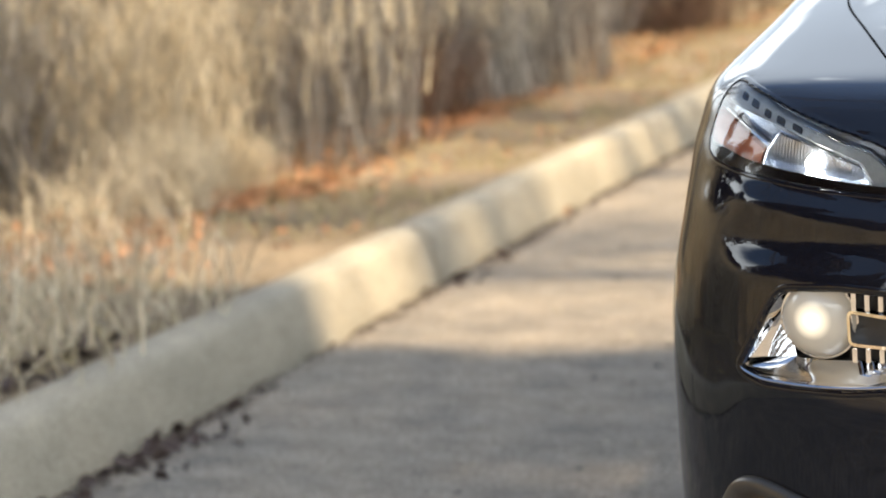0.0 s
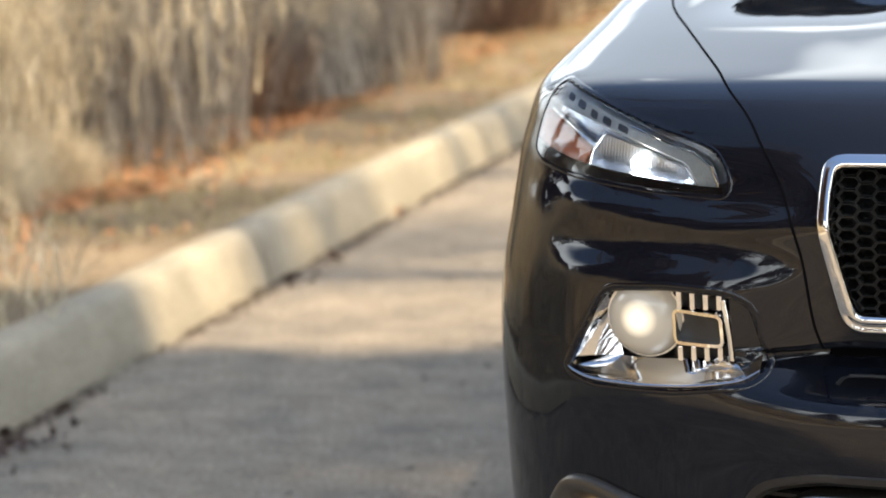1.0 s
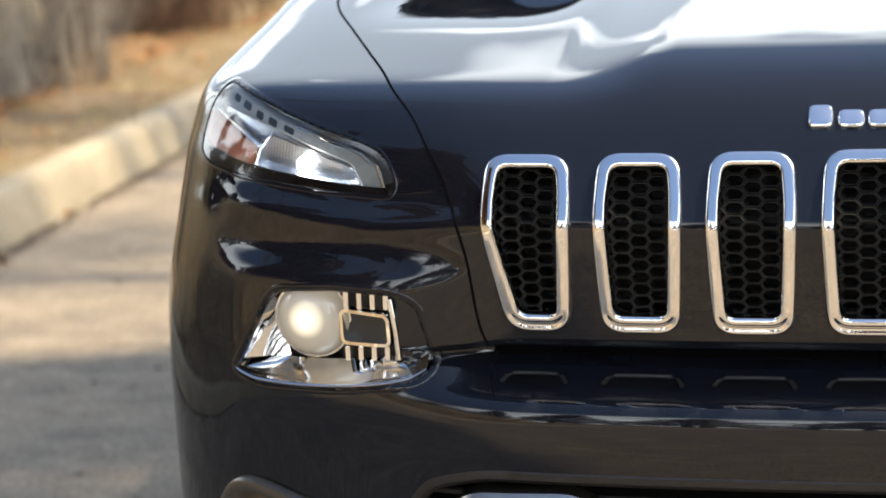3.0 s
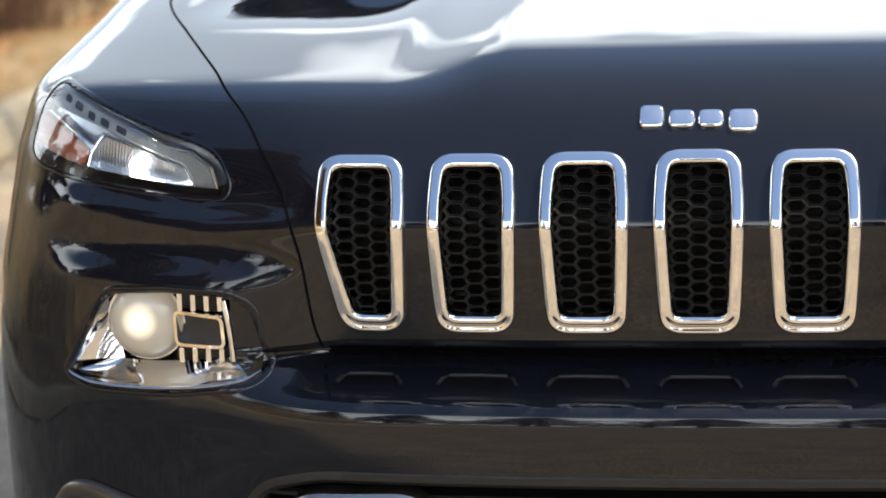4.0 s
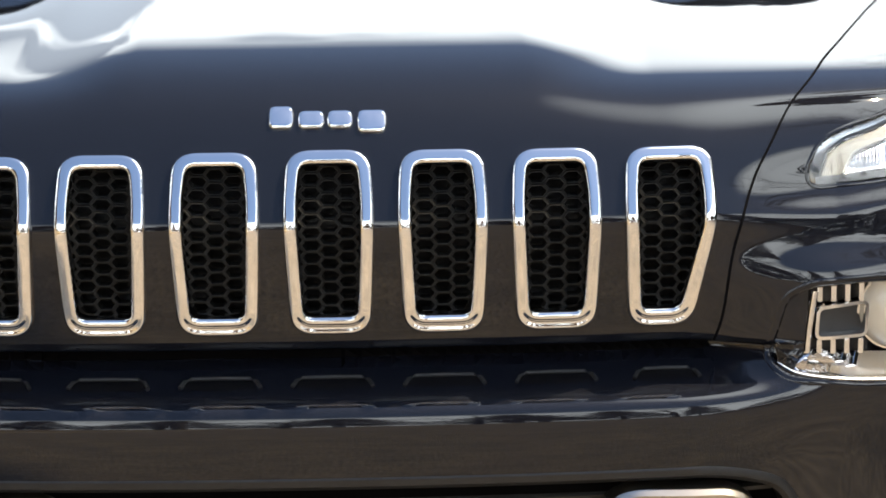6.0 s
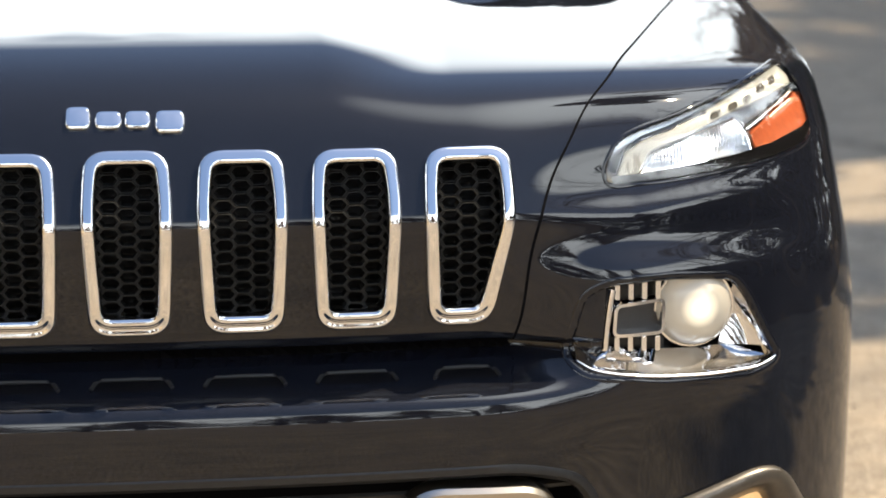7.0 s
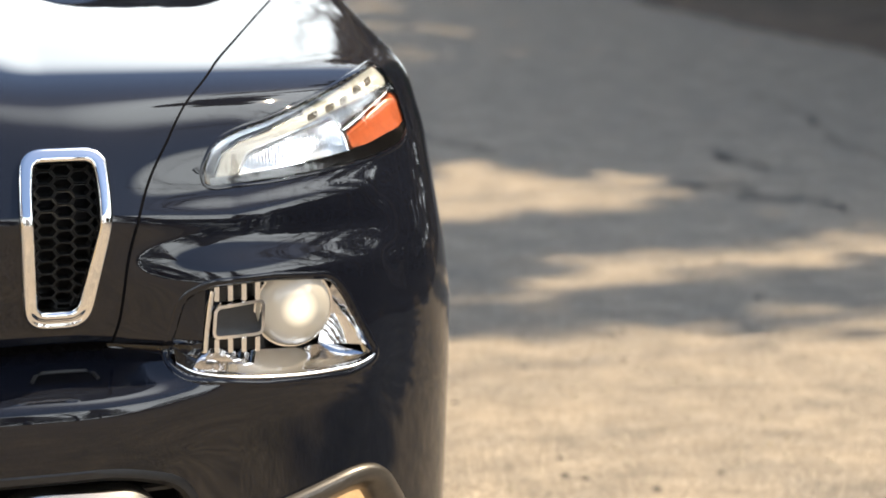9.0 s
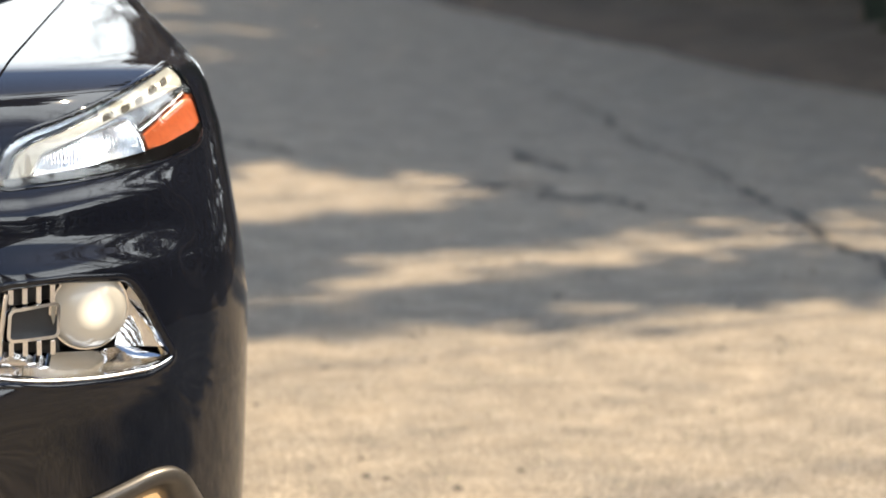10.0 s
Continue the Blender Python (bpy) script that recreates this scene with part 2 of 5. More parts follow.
def rounded(points, r, steps=5):
    """The closed outline through corner points, each corner rounded by about r."""
    pts, out = [Vector(p) for p in points], []
    for i, p in enumerate(pts):
        a, b = pts[i - 1] - p, pts[(i + 1) % len(pts)] - p
        ra, rb = min(r, a.length * .45), min(r, b.length * .45)
        a, b = p + a.normalized() * ra, p + b.normalized() * rb
        for s in range(steps + 1):
            t = s / steps
            out.append(a * (1 - t) ** 2 + p * 2 * t * (1 - t) + b * t * t)
    return out


def spaced(outline, step):
    """The outline with points at even spacing."""
    out = []
    for i, p in enumerate(outline):
        d = outline[(i + 1) % len(outline)] - p
        n = max(1, int(math.ceil(d.length / step)))
        if d.length < 1e-6:
            continue
        out += [p + d * (j / n) for j in range(n)]
    return out


def inset(outline, d):
    """The closed 2D outline (counter-clockwise or not) moved inwards by d."""
    area = sum(a.x * b.y - b.x * a.y for a, b in zip(outline, outline[1:] + outline[:1]))
    sign = 1 if area > 0 else -1
    out = []
    for i, p in enumerate(outline):
        t = outline[(i + 1) % len(outline)] - outline[i - 1]
        n = Vector((-t.y, t.x)).normalized() * sign
        out.append(p + n * d)
    return out


def inside(outline, x, z):
    """Which of the points x, z (arrays) lie inside the outline."""
    res = np.zeros(x.shape, bool)
    for a, b in zip(outline, outline[1:] + outline[:1]):
        cut = (a.y > z) != (b.y > z)
        with np.errstate(divide="ignore", invalid="ignore"):
            res ^= cut & (x < (b.x - a.x) * (z - a.y) / (b.y - a.y) + a.x)
    return res


def mirrored(outline):
    return [Vector((-p.x, p.y)) for p in outline]


def on_skin(x, z, out=0.0):
    """The place on the nose's skin, out metres before it."""
    e = 0.002
    y = float(skin(x, z))
    n = Vector((float(skin(x + e, z) - skin(x - e, z)) / (2 * e), -1, float(skin(x, z + e) - skin(x, z - e)) / (2 * e)))
    n.normalize()
    return Vector((x, y, z)) + n * out


def skin_frame(name, outline, section, mat, parent, label="", step=0.006, close=False):
    """A frame that follows an outline on the skin: section gives (inset, out) from its outer to its inner edge. Negative out goes straight back."""
    outline = spaced(outline, step)
    bm, loops = bmesh.new(), []
    for d, out in section:
        ring = []
        for p in inset(outline, d):
            q = on_skin(p.x, p.y, max(out, 0))
            q.y -= min(out, 0)
            ring.append(bm.verts.new(q))
        loops.append(ring)
    for a, b in zip(loops, loops[1:]):
        for i in range(len(a)):
            j = (i + 1) % len(a)
            bm.faces.new((a[i], a[j], b[j], b[i]))
    if close:
        bmesh.ops.triangle_fill(bm, use_beauty=True, use_dissolve=False, edges=[e for e in bm.edges if e.is_boundary and all(v in set(loops[-1]) for v in e.verts)])
    return part(name, bm, mat, parent, label)


def skin_patch(name, outline, out, mat, parent, label="", cell=0.01):
    """A sheet with the skin's own shape inside an outline, out metres before it (negative: straight back)."""
    xs, zs = [p.x for p in outline], [p.y for p in outline]
    edge = spaced(outline, cell)
    bm = bmesh.new()
    ring = [bm.verts.new((p.x, 0, p.y)) for p in edge]
    es = [bm.edges.new((ring[i], ring[(i + 1) % len(ring)])) for i in range(len(ring))]
    bmesh.ops.triangle_fill(bm, use_beauty=True, use_dissolve=False, edges=es)
    for k in range(1, 200):
        x = min(xs) + k * cell
        if x >= max(xs):
            break
        bmesh.ops.bisect_plane(bm, geom=bm.verts[:] + bm.edges[:] + bm.faces[:], plane_co=(x, 0, 0), plane_no=(1, 0, 0))
    for k in range(1, 200):
        z = min(zs) + k * cell
        if z >= max(zs):
            break
        bmesh.ops.bisect_plane(bm, geom=bm.verts[:] + bm.edges[:] + bm.faces[:], plane_co=(0, 0, z), plane_no=(0, 0, 1))
    for v in bm.verts:
        if out >= 0:
            v.co = on_skin(v.co.x, v.co.z, out)
        else:
            v.co.y = float(skin(v.co.x, v.co.z)) - out
    return part(name, bm, mat, parent, label)


def box(bm, x0, x1, y0, y1, z0, z1):
    vs = [bm.verts.new((x, y, z)) for x in (x0, x1) for y in (y0, y1) for z in (z0, z1)]
    for f in ((0, 1, 3, 2), (4, 6, 7, 5), (0, 4, 5, 1), (2, 3, 7, 6), (0, 2, 6, 4), (1, 5, 7, 3)):
        bm.faces.new([vs[i] for i in f])
    return vs


def tube(bm, path, r, sides=6, end=None):
    """A tapering tube along a path of Vectors."""
    rings = []
    for i, p in enumerate(path):
        t = (path[min(i + 1, len(path) - 1)] - path[max(i - 1, 0)]).normalized()
        a = t.orthogonal().normalized()
        b = t.cross(a)
        k = r if end is None else r + (end - r) * i / (len(path) - 1)
        rings.append([bm.verts.new(p + (a * math.cos(2 * math.pi * s / sides) + b * math.sin(2 * math.pi * s / sides)) * k) for s in range(sides)])
    for a, b in zip(rings, rings[1:]):
        for s in range(sides):
            bm.faces.new((a[s], a[(s + 1) % sides], b[(s + 1) % sides], b[s]))
    bm.faces.new(rings[0]), bm.faces.new(rings[-1])


def lathe(bm, profile, m, sides=40):
    """Turns (radius, height) pairs round the z axis of m."""
    rings = [[bm.verts.new(m @ Vector((r * math.cos(2 * math.pi * s / sides), r * math.sin(2 * math.pi * s / sides), h))) for s in range(sides)] for r, h in profile]
    for a, b in zip(rings, rings[1:]):
        for s in range(sides):
            bm.faces.new((a[s], a[(s + 1) % sides], b[(s + 1) % sides], b[s]))
    return rings



# ---- the ground ----
KERB_AT, KERB_WAY = Vector((-2.925, 2.55)), Vector((-.0935, .9956)).normalized()   # the kerb's foot on the road
KERB_BACK = Vector((-KERB_WAY.y, KERB_WAY.x))                                       # away from the road


def kerb_place(along, back, z=0.0):
    p = KERB_AT + KERB_WAY * along + KERB_BACK * back
    return Vector((p.x, p.y, z))


def sheet(name, xs, ys, height, mat, place_of=lambda a, b: (a, b)):
    verts = []
    for b in ys:
        for a in xs:
            x, y = place_of(a, b)
            verts.append((x, y, height(x, y, a, b)))
    w = len(xs)
    faces = [(j * w + i, j * w + i + 1, (j + 1) * w + i + 1, (j + 1) * w + i) for j in range(len(ys) - 1) for i in range(w - 1)]
    ob = mesh_object(name, verts, faces, mat)
    return tagged(ob, kind="structure")


def rise(x, y, s=1.0, seed=0.0):
    return noise.noise(Vector((x * s + seed, y * s, seed)))


far_x = np.concatenate((np.linspace(-900, -40, 12), np.linspace(-30, 30, 13), np.linspace(40, 900, 12)))
ground = sheet("ground", far_x, far_x, lambda x, y, a, b: -.06, SOIL)
tagged(ground, "dry brown open ground", "ground")
near = lambda x0, x1, step: np.arange(x0, x1 + step / 2, step)
# the road: from the kerb's foot to its ragged far edge
def road_edge(y):
    return 7.2 + .5 * rise(0, y, .35, 3) + .12 * rise(0, y, 2.2, 9) + .03 * max(0, y - 12) ** 1.4
road_y = np.concatenate((np.linspace(-60, -8, 14), near(-7, 20, .25), np.linspace(22, 70, 12)))
def road_place(a, b):
    x0 = float(kerb_place((b - KERB_AT.y) / KERB_WAY.y, -.02).x)
    return (x0 + (road_edge(b) - x0) * a, b)
road = sheet("road", np.linspace(0, 1, 45), road_y, lambda x, y, a, b: .006 * rise(x, y, .5) - (.03 if a > .99 else 0), ASPHALT, road_place)
tagged(road, "worn grey-brown asphalt road, sunlit in patches", "road")
# the bank beyond the road
bank_y = np.concatenate((np.linspace(-60, -6, 16), near(-5, 24, .5), np.linspace(26, 70, 12)))
bank = sheet("bank", np.concatenate((np.linspace(0, 3, 16), np.linspace(3.6, 60, 24))), bank_y, lambda x, y, a, b: -.04 + .09 * min(1, a * 3) + .10 * min(a, 6) + .10 * rise(x, y, .8, 5) * min(1, a) + .03 * rise(x, y, 3.5, 2) * min(1, 2 * a),
             LITTER, lambda a, b: (road_edge(b) - .05 + a, b))
tagged(bank, "shaded bank of dark brown leaf litter", "bank")
# the verge behind the kerb
verge_a = np.concatenate((near(-14, 22, .25), np.linspace(24, 70, 12)))
verge = sheet("verge", np.concatenate((near(.15, 5, .2), np.linspace(6, 60, 14))), verge_a, lambda x, y, a, b: .175 + .05 * rise(x, y, .7, 1) * min(1, (a - .15) * 2) + .03 * min(max(a - .6, 0), 12) + .02 * rise(x, y, 4, 8) * min(1, (a - .15) * 2),
              SOIL, lambda a, b: tuple(kerb_place(b, a).xy))
tagged(verge, "dry verge of bare soil and thin grass", "verge")
# the kerb: battered face, rounded top
KERB = [(0, -.10), (0, .0), (.012, .05), (.034, .125), (.046, .158), (.060, .178), (.085, .190), (.125, .193), (.165, .188), (.185, .170), (.19, -.10)]
kerb = tagged(new("kerb"), "pale rough concrete kerb with a battered face", "kerb", kind="structure")
L = 3.05
for k in range(-6, 9):
    a0 = k * L + 1.62
    verts, faces = [], []
    steps = np.linspace(a0 + .004, a0 + L - .004, 26)
    for j, a in enumerate(steps):
        shrink = .006 if j in (0, len(steps) - 1) else 0
        for b, z in KERB:
            wob = .004 * rise(a * 3, b * 20 + z * 15, 1, 4) if z > 0 else 0
            verts.append(kerb_place(a, b + shrink * (1 if b < .1 else -1) + wob, z - (shrink if z > .1 else 0) + wob))
    w = len(KERB)
    faces = [(j * w + i, j * w + i + 1, (j + 1) * w + i + 1, (j + 1) * w + i) for j in range(len(steps) - 1) for i in range(w - 1)] + [tuple(range(w)), tuple(range((len(steps) - 1) * w, len(steps) * w))]
    mesh_object("kerb_length", verts, faces, CONCRETE, kerb)

# cracks in the asphalt
def crack(path, width, seed):
    r = np.random.default_rng(seed)
    pts = []
    for a, b in zip(path, path[1:]):
        for t in np.linspace(0, 1, 14)[:-1]:
            pts.append((a[0] + (b[0] - a[0]) * t + r.normal(0, .018), a[1] + (b[1] - a[1]) * t + r.normal(0, .03), width * (.35 + r.random() ** 2 * 1.6)))
    verts, faces = [], []
    for x, y, w in pts:
        verts += [(x, y - w, .006 * rise(x, y - w, .5) + .004), (x + .01, y + w, .006 * rise(x, y + w, .5) + .004)]
    faces = [(2 * i, 2 * i + 1, 2 * i + 3, 2 * i + 2) for i in range(len(pts) - 1)]
    ob = mesh_object("crack", verts, faces, CRACK)
    tagged(ob, "dark ragged crack in the asphalt", "crack", "cracks", "structure")
for i, (p, w) in enumerate((([(4.02, 6.85), (3.95, 6.55), (4.02, 6.2)], .035), ([(3.45, 5.82), (3.72, 5.74), (3.55, 5.45), (3.85, 5.35), (3.82, 5.08)], .030), ([(4.6, 6.0), (4.42, 5.4), (4.30, 4.7), (4.18, 4.4), (4.1, 3.9), (4.0, 3.6), (3.95, 3.0)], .05),
                            ([(2.75, 7.6), (2.9, 7.3), (3.05, 7.0)], .03), ([(5.2, 9.2), (5.0, 8.0), (4.7, 7.0), (4.6, 6.0)], .03))):
    crack(p, w, 20 + i)


# loose grit on the road
r = np.random.default_rng(41)
verts, faces = [], []
for _ in range(5200):
    x, y = r.uniform(-2.8, 5.5), r.uniform(.8, 7.0)
    if abs(x) < 1.0 and y < 5:
        continue
    k, z = .003 + .010 * r.random() ** 2, .006 * rise(x, y, .5)
    o, t = len(verts), r.uniform(0, 6.28)
    verts += [(x + k * math.cos(t + a), y + k * math.sin(t + a), z) for a in (0, 1.7, 3.3, 4.9)] + [(x + r.normal(0, .2) * k, y, z + k * r.uniform(.4, .9))]
    faces += [(o + i, o + (i + 1) % 4, o + 4) for i in range(4)]
tagged(mesh_object("grit", verts, faces, CONCRETE, smooth=False), "pale grit scattered on the asphalt", "grit", kind="stuff")
verts, faces = [], []
for _ in range(1500):
    x, y = r.uniform(-2.8, 5.5), r.uniform(1.2, 7.0)
    if abs(x) < 1.0 and y < 5 or rise(x, y, 1.3, 12) < -.05:
        continue
    k, z = .004 + .012 * r.random() ** 2, .006 * rise(x, y, .5)
    o, t = len(verts), r.uniform(0, 6.28)
    verts += [(x + k * math.cos(t + a), y + k * math.sin(t + a), z) for a in (0, 1.7, 3.3, 4.9)] + [(x + r.normal(0, .2) * k, y, z + k * r.uniform(.3, .6))]
    faces += [(o + i, o + (i + 1) % 4, o + 4) for i in range(4)]
tagged(mesh_object("dark_grit", verts, faces, CRACK, smooth=False), "dark crumbs and small stones on the asphalt", "grit", kind="stuff")


# dirt and crumbled leaves that gather along the kerb's foot
r = np.random.default_rng(43)
verts, faces = [], []
for _ in range(5200):
    a, b = r.uniform(-2.5, 13), -abs(r.normal(0, .035)) - .004
    if rise(a, 0, 1.1, 17) + .5 * rise(a, 0, 4.0, 2) < -.25 and r.random() < .7:
        continue
    p, k = kerb_place(a, b), r.uniform(.004, .013)
    z, o, t = .006 * rise(p.x, p.y, .5) + .001, len(verts), r.uniform(0, 6.28)
    verts += [(p.x + k * math.cos(t + q), p.y + k * math.sin(t + q), z) for q in (0, 1.4, 3.0, 4.8)] + [(p.x, p.y, z + k * r.uniform(.2, .5))]
    faces += [(o + i, o + (i + 1) % 4, o + 4) for i in range(4)]
tagged(mesh_object("gutter_dirt", verts, faces, LITTER, smooth=False), "dark dirt and crumbled leaves along the kerb", "dirt", kind="stuff")


# ---- plants ----
def blades(name, base, height, width, lean, mat, label, category, kind="stuff", seg=3, seed=1):
    """Thin bent blades as one mesh. base: (n, 3) feet; height and width: one for each."""
    r = np.random.default_rng(seed)
    n = len(base)
    turn = r.uniform(0, 2 * math.pi, n)
    side = np.stack([np.cos(turn), np.sin(turn), np.zeros(n)], 1)
    bend = r.normal(0, 1, (n, 2)) * lean[:, None]
    verts = np.zeros((n, 2 * seg + 1, 3))
    for k in range(seg + 1):
        t = k / seg
        c = base + np.stack([bend[:, 0] * t ** 1.8, bend[:, 1] * t ** 1.8, height * t], 1)
        if k < seg:
            w = (width * (1 - t * .75))[:, None] * side * .5
            verts[:, 2 * k], verts[:, 2 * k + 1] = c - w, c + w
        else:
            verts[:, 2 * k] = c
    faces = []
    step = 2 * seg + 1
    for i in range(n):
        o = i * step
        for k in range(seg - 1):
            faces.append((o + 2 * k, o + 2 * k + 1, o + 2 * k + 3, o + 2 * k + 2))
        faces.append((o + 2 * seg - 2, o + 2 * seg - 1, o + 2 * seg))
    ob = mesh_object(name, verts.reshape(-1, 3), faces, mat, smooth=False)
    if kind == "mesh":
        return ob
    return tagged(ob, label, category, kind=kind)


def verge_z(x, y):
    b = (Vector((x, y)) - KERB_AT).dot(KERB_BACK)
    return .175 + .05 * rise(x, y, .7, 1) * min(1, max(0, b - .15) * 2) + .03 * min(max(b - .6, 0), 12) + .02 * rise(x, y, 4, 8) * min(1, max(0, b - .15) * 2)


def scatter(n, a0, a1, b0, b1, seed, power=1.0):
    r = np.random.default_rng(seed)
    out = []
    for a, b in zip(r.uniform(a0, a1, n), b0 + (b1 - b0) * r.random(n) ** power):
        p = kerb_place(a, b)
        out.append((p.x, p.y, verge_z(p.x, p.y) - .01))
    return np.array(out)


feet = scatter(26000, -3, 15, .18, 1.6, 31)
keep = np.array([rise(x, y, 1.6, 4) + .35 * rise(x, y, 6, 1) > -.12 for x, y, _ in feet])
feet = feet[keep]
r = np.random.default_rng(32)
blades("verge_grass", feet, r.uniform(.015, .07, len(feet)), r.uniform(.003, .008, len(feet)), np.full(len(feet), .03), GRASS, "short dry yellow-green grass on the verge", "grass", seed=33, seg=2)

# tufts of straw and tall dry shrubs: stems, and the fluff of seed heads and side twigs on them
def shrub(seed, n, radius, h0, h1, stem, fluff, label, lean, fluffy):
    r = np.random.default_rng(seed)
    root = tagged(new("dry_shrub"), label, "shrub", "dry shrubs behind the verge")
    ang, rad = r.uniform(0, 2 * math.pi, n), radius * np.sqrt(r.random(n))
    base = np.stack([np.cos(ang) * rad, np.sin(ang) * rad, np.full(n, -.04)], 1)
    h = r.uniform(h0, h1, n) * (1 - .3 * (rad / radius) ** 2)
    stems = blades("stem_clump", base, h, r.uniform(.003, .008, n), lean * h, stem, "", "", "mesh", 3, seed + 1)
    # side twigs start part of the way up and spread
    k = r.integers(0, n, n * 3)
    up = r.uniform(.25, .95, len(k))
    foot = base[k] + np.stack([np.cos(ang[k]) * rad[k] * .3 * up, np.sin(ang[k]) * rad[k] * .3 * up, h[k] * up], 1) + r.normal(0, .05, (len(k), 3)) * np.array([1, 1, .3])
    heads = blades("twig_clump", foot, r.uniform(.08, .26, len(k)), r.uniform(.003, .008, len(k)) * fluffy, r.uniform(.04, .14, len(k)), fluff, "", "", "mesh", 2, seed + 2)
    stems.parent = heads.parent = root
    return root


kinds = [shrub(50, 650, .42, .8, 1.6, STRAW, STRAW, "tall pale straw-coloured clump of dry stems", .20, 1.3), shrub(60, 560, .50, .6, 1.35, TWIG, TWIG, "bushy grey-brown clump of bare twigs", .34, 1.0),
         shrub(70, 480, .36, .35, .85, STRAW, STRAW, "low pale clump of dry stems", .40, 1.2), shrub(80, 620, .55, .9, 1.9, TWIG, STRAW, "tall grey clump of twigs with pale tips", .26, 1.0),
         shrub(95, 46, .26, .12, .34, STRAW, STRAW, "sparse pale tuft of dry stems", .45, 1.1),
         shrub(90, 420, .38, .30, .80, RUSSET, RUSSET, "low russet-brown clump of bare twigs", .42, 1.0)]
r = np.random.default_rng(91)
first = [True] * 6
spots = []
for a in np.arange(-11.0, 17.0, .46):
    for j, b0 in enumerate((1.32, 1.95, 2.8, 3.9)):
        if j == 0 and r.random() < .22:
            continue
        spots.append((a + r.uniform(-.28, .28) + .2 * j, b0 + r.uniform(-.22, .30) + (.62 if a < 1.8 else .12), j))
spots += [(.02, .30, 8), (.24, .66, 8), (-.37, .5, 8), (-.69, .30, 8), (1.0, .98, 8), (1.22, .99, 8), (-.1, 1.0, 8), (.7, 1.3, 8), (1.75, 1.05, 9), (-.9, 1.0, 9), (2.6, 1.15, 9)]
for a1, b, j in spots:
    p = kerb_place(a1, b)
    # Sun and shade put into the choice: pale clumps nearby, grey ones further along.
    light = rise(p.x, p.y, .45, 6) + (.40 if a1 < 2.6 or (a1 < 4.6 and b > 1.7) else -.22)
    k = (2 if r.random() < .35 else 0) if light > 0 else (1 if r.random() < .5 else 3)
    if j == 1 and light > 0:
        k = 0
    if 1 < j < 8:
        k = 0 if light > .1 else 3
    size = r.uniform(.55, 1.45)
    if j == 0 and a1 > 1.2 and r.random() < .42 or j == 1 and a1 > 2.2 and r.random() < .2:
        k, size = 5, r.uniform(.7, 1.3)
    if j < 8 and a1 < 2.2:
        size = min(size, 1.0) if j == 0 else max(size, 1.1)
    if j == 8:
        k, size = 4, r.uniform(.7, 1.1)
    if j == 9:
        k, size = 2, r.uniform(.35, .65)
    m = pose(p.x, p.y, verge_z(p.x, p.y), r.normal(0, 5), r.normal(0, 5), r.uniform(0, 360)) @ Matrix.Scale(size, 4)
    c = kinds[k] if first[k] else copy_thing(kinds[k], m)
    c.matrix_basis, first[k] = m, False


def leaves(name, places, size, mat, label, seed):
    r = np.random.default_rng(seed)
    verts, faces = [], []
    for x, y, z in places:
        s, m = size * r.uniform(.6, 1.3), pose(x, y, z, r.normal(0, 28), r.normal(0, 28), r.uniform(0, 360))
        o = len(verts)
        for px, py, pz in ((0, -1, 0), (.5, -.35, .18), (.42, .4, .22), (0, 1, .05), (-.42, .4, .2), (-.5, -.35, .16), (0, 0, -.02)):
            verts.append(m @ Vector((px * s, py * s, pz * s + s * .25)))
        faces += [(o + 6, o + i, o + (i + 1) % 6) for i in range(6)]
    return tagged(mesh_object(name, verts, faces, mat, smooth=False), label, "leaves", kind="stuff")


lay = np.concatenate((scatter(5600, -1, 14, .85, 1.6, 101), scatter(500, -1, 14, .25, 1.0, 102), scatter(700, 1.5, 5, .8, 1.35, 103)))
r = np.random.default_rng(120)
for x, y, n, w in ((-4.12, 4.35, 420, .13), (-4.02, 4.9, 260, .12), (-4.40, 6.6, 320, .13), (-4.42, 7.7, 300, .13), (-3.75, 2.9, 120, .15), (-3.9, 3.6, 140, .12)):
    q = np.stack([r.normal(x, w, n), r.normal(y, w * 2.6, n), np.zeros(n)], 1)
    q[:, 2] = [verge_z(a, b) for a, b, _ in q]
    lay = np.concatenate((lay, q))
lay[:, 2] += .02
leaves("fallen_leaves", lay, .019, LEAF, "orange-brown fallen leaves under the shrubs", 104)
r = np.random.default_rng(110)
spots = []
for a, n, w in ((-.80, 34, .22), (-.55, 16, .15), (1.6, 5, .1), (2.1, 5, .12), (3.0, 4, .15)):
    for _ in range(n):
        p = kerb_place(a + r.normal(0, w), -.015 - abs(r.normal(0, .09)))
        spots.append((p.x, p.y, .006))
leaves("gutter_leaves", spots, .028, DARKLEAF, "dark wet leaves lying in the gutter", 111)
q = np.stack([r.normal(-3.14, .12, 150), r.normal(1.75, .30, 150), np.zeros(150)], 1)
q[:, 2] = [verge_z(a, b) + .01 for a, b, _ in q]
leaves("dark_litter", q[q[:, 0] < -3.02], .03, DARKLEAF, "dark damp leaves behind the kerb", 113)
leaves("bright_leaf", [(-3.20, 5.62, .006)], .040, LEAF, "single orange leaf on the road", 112)


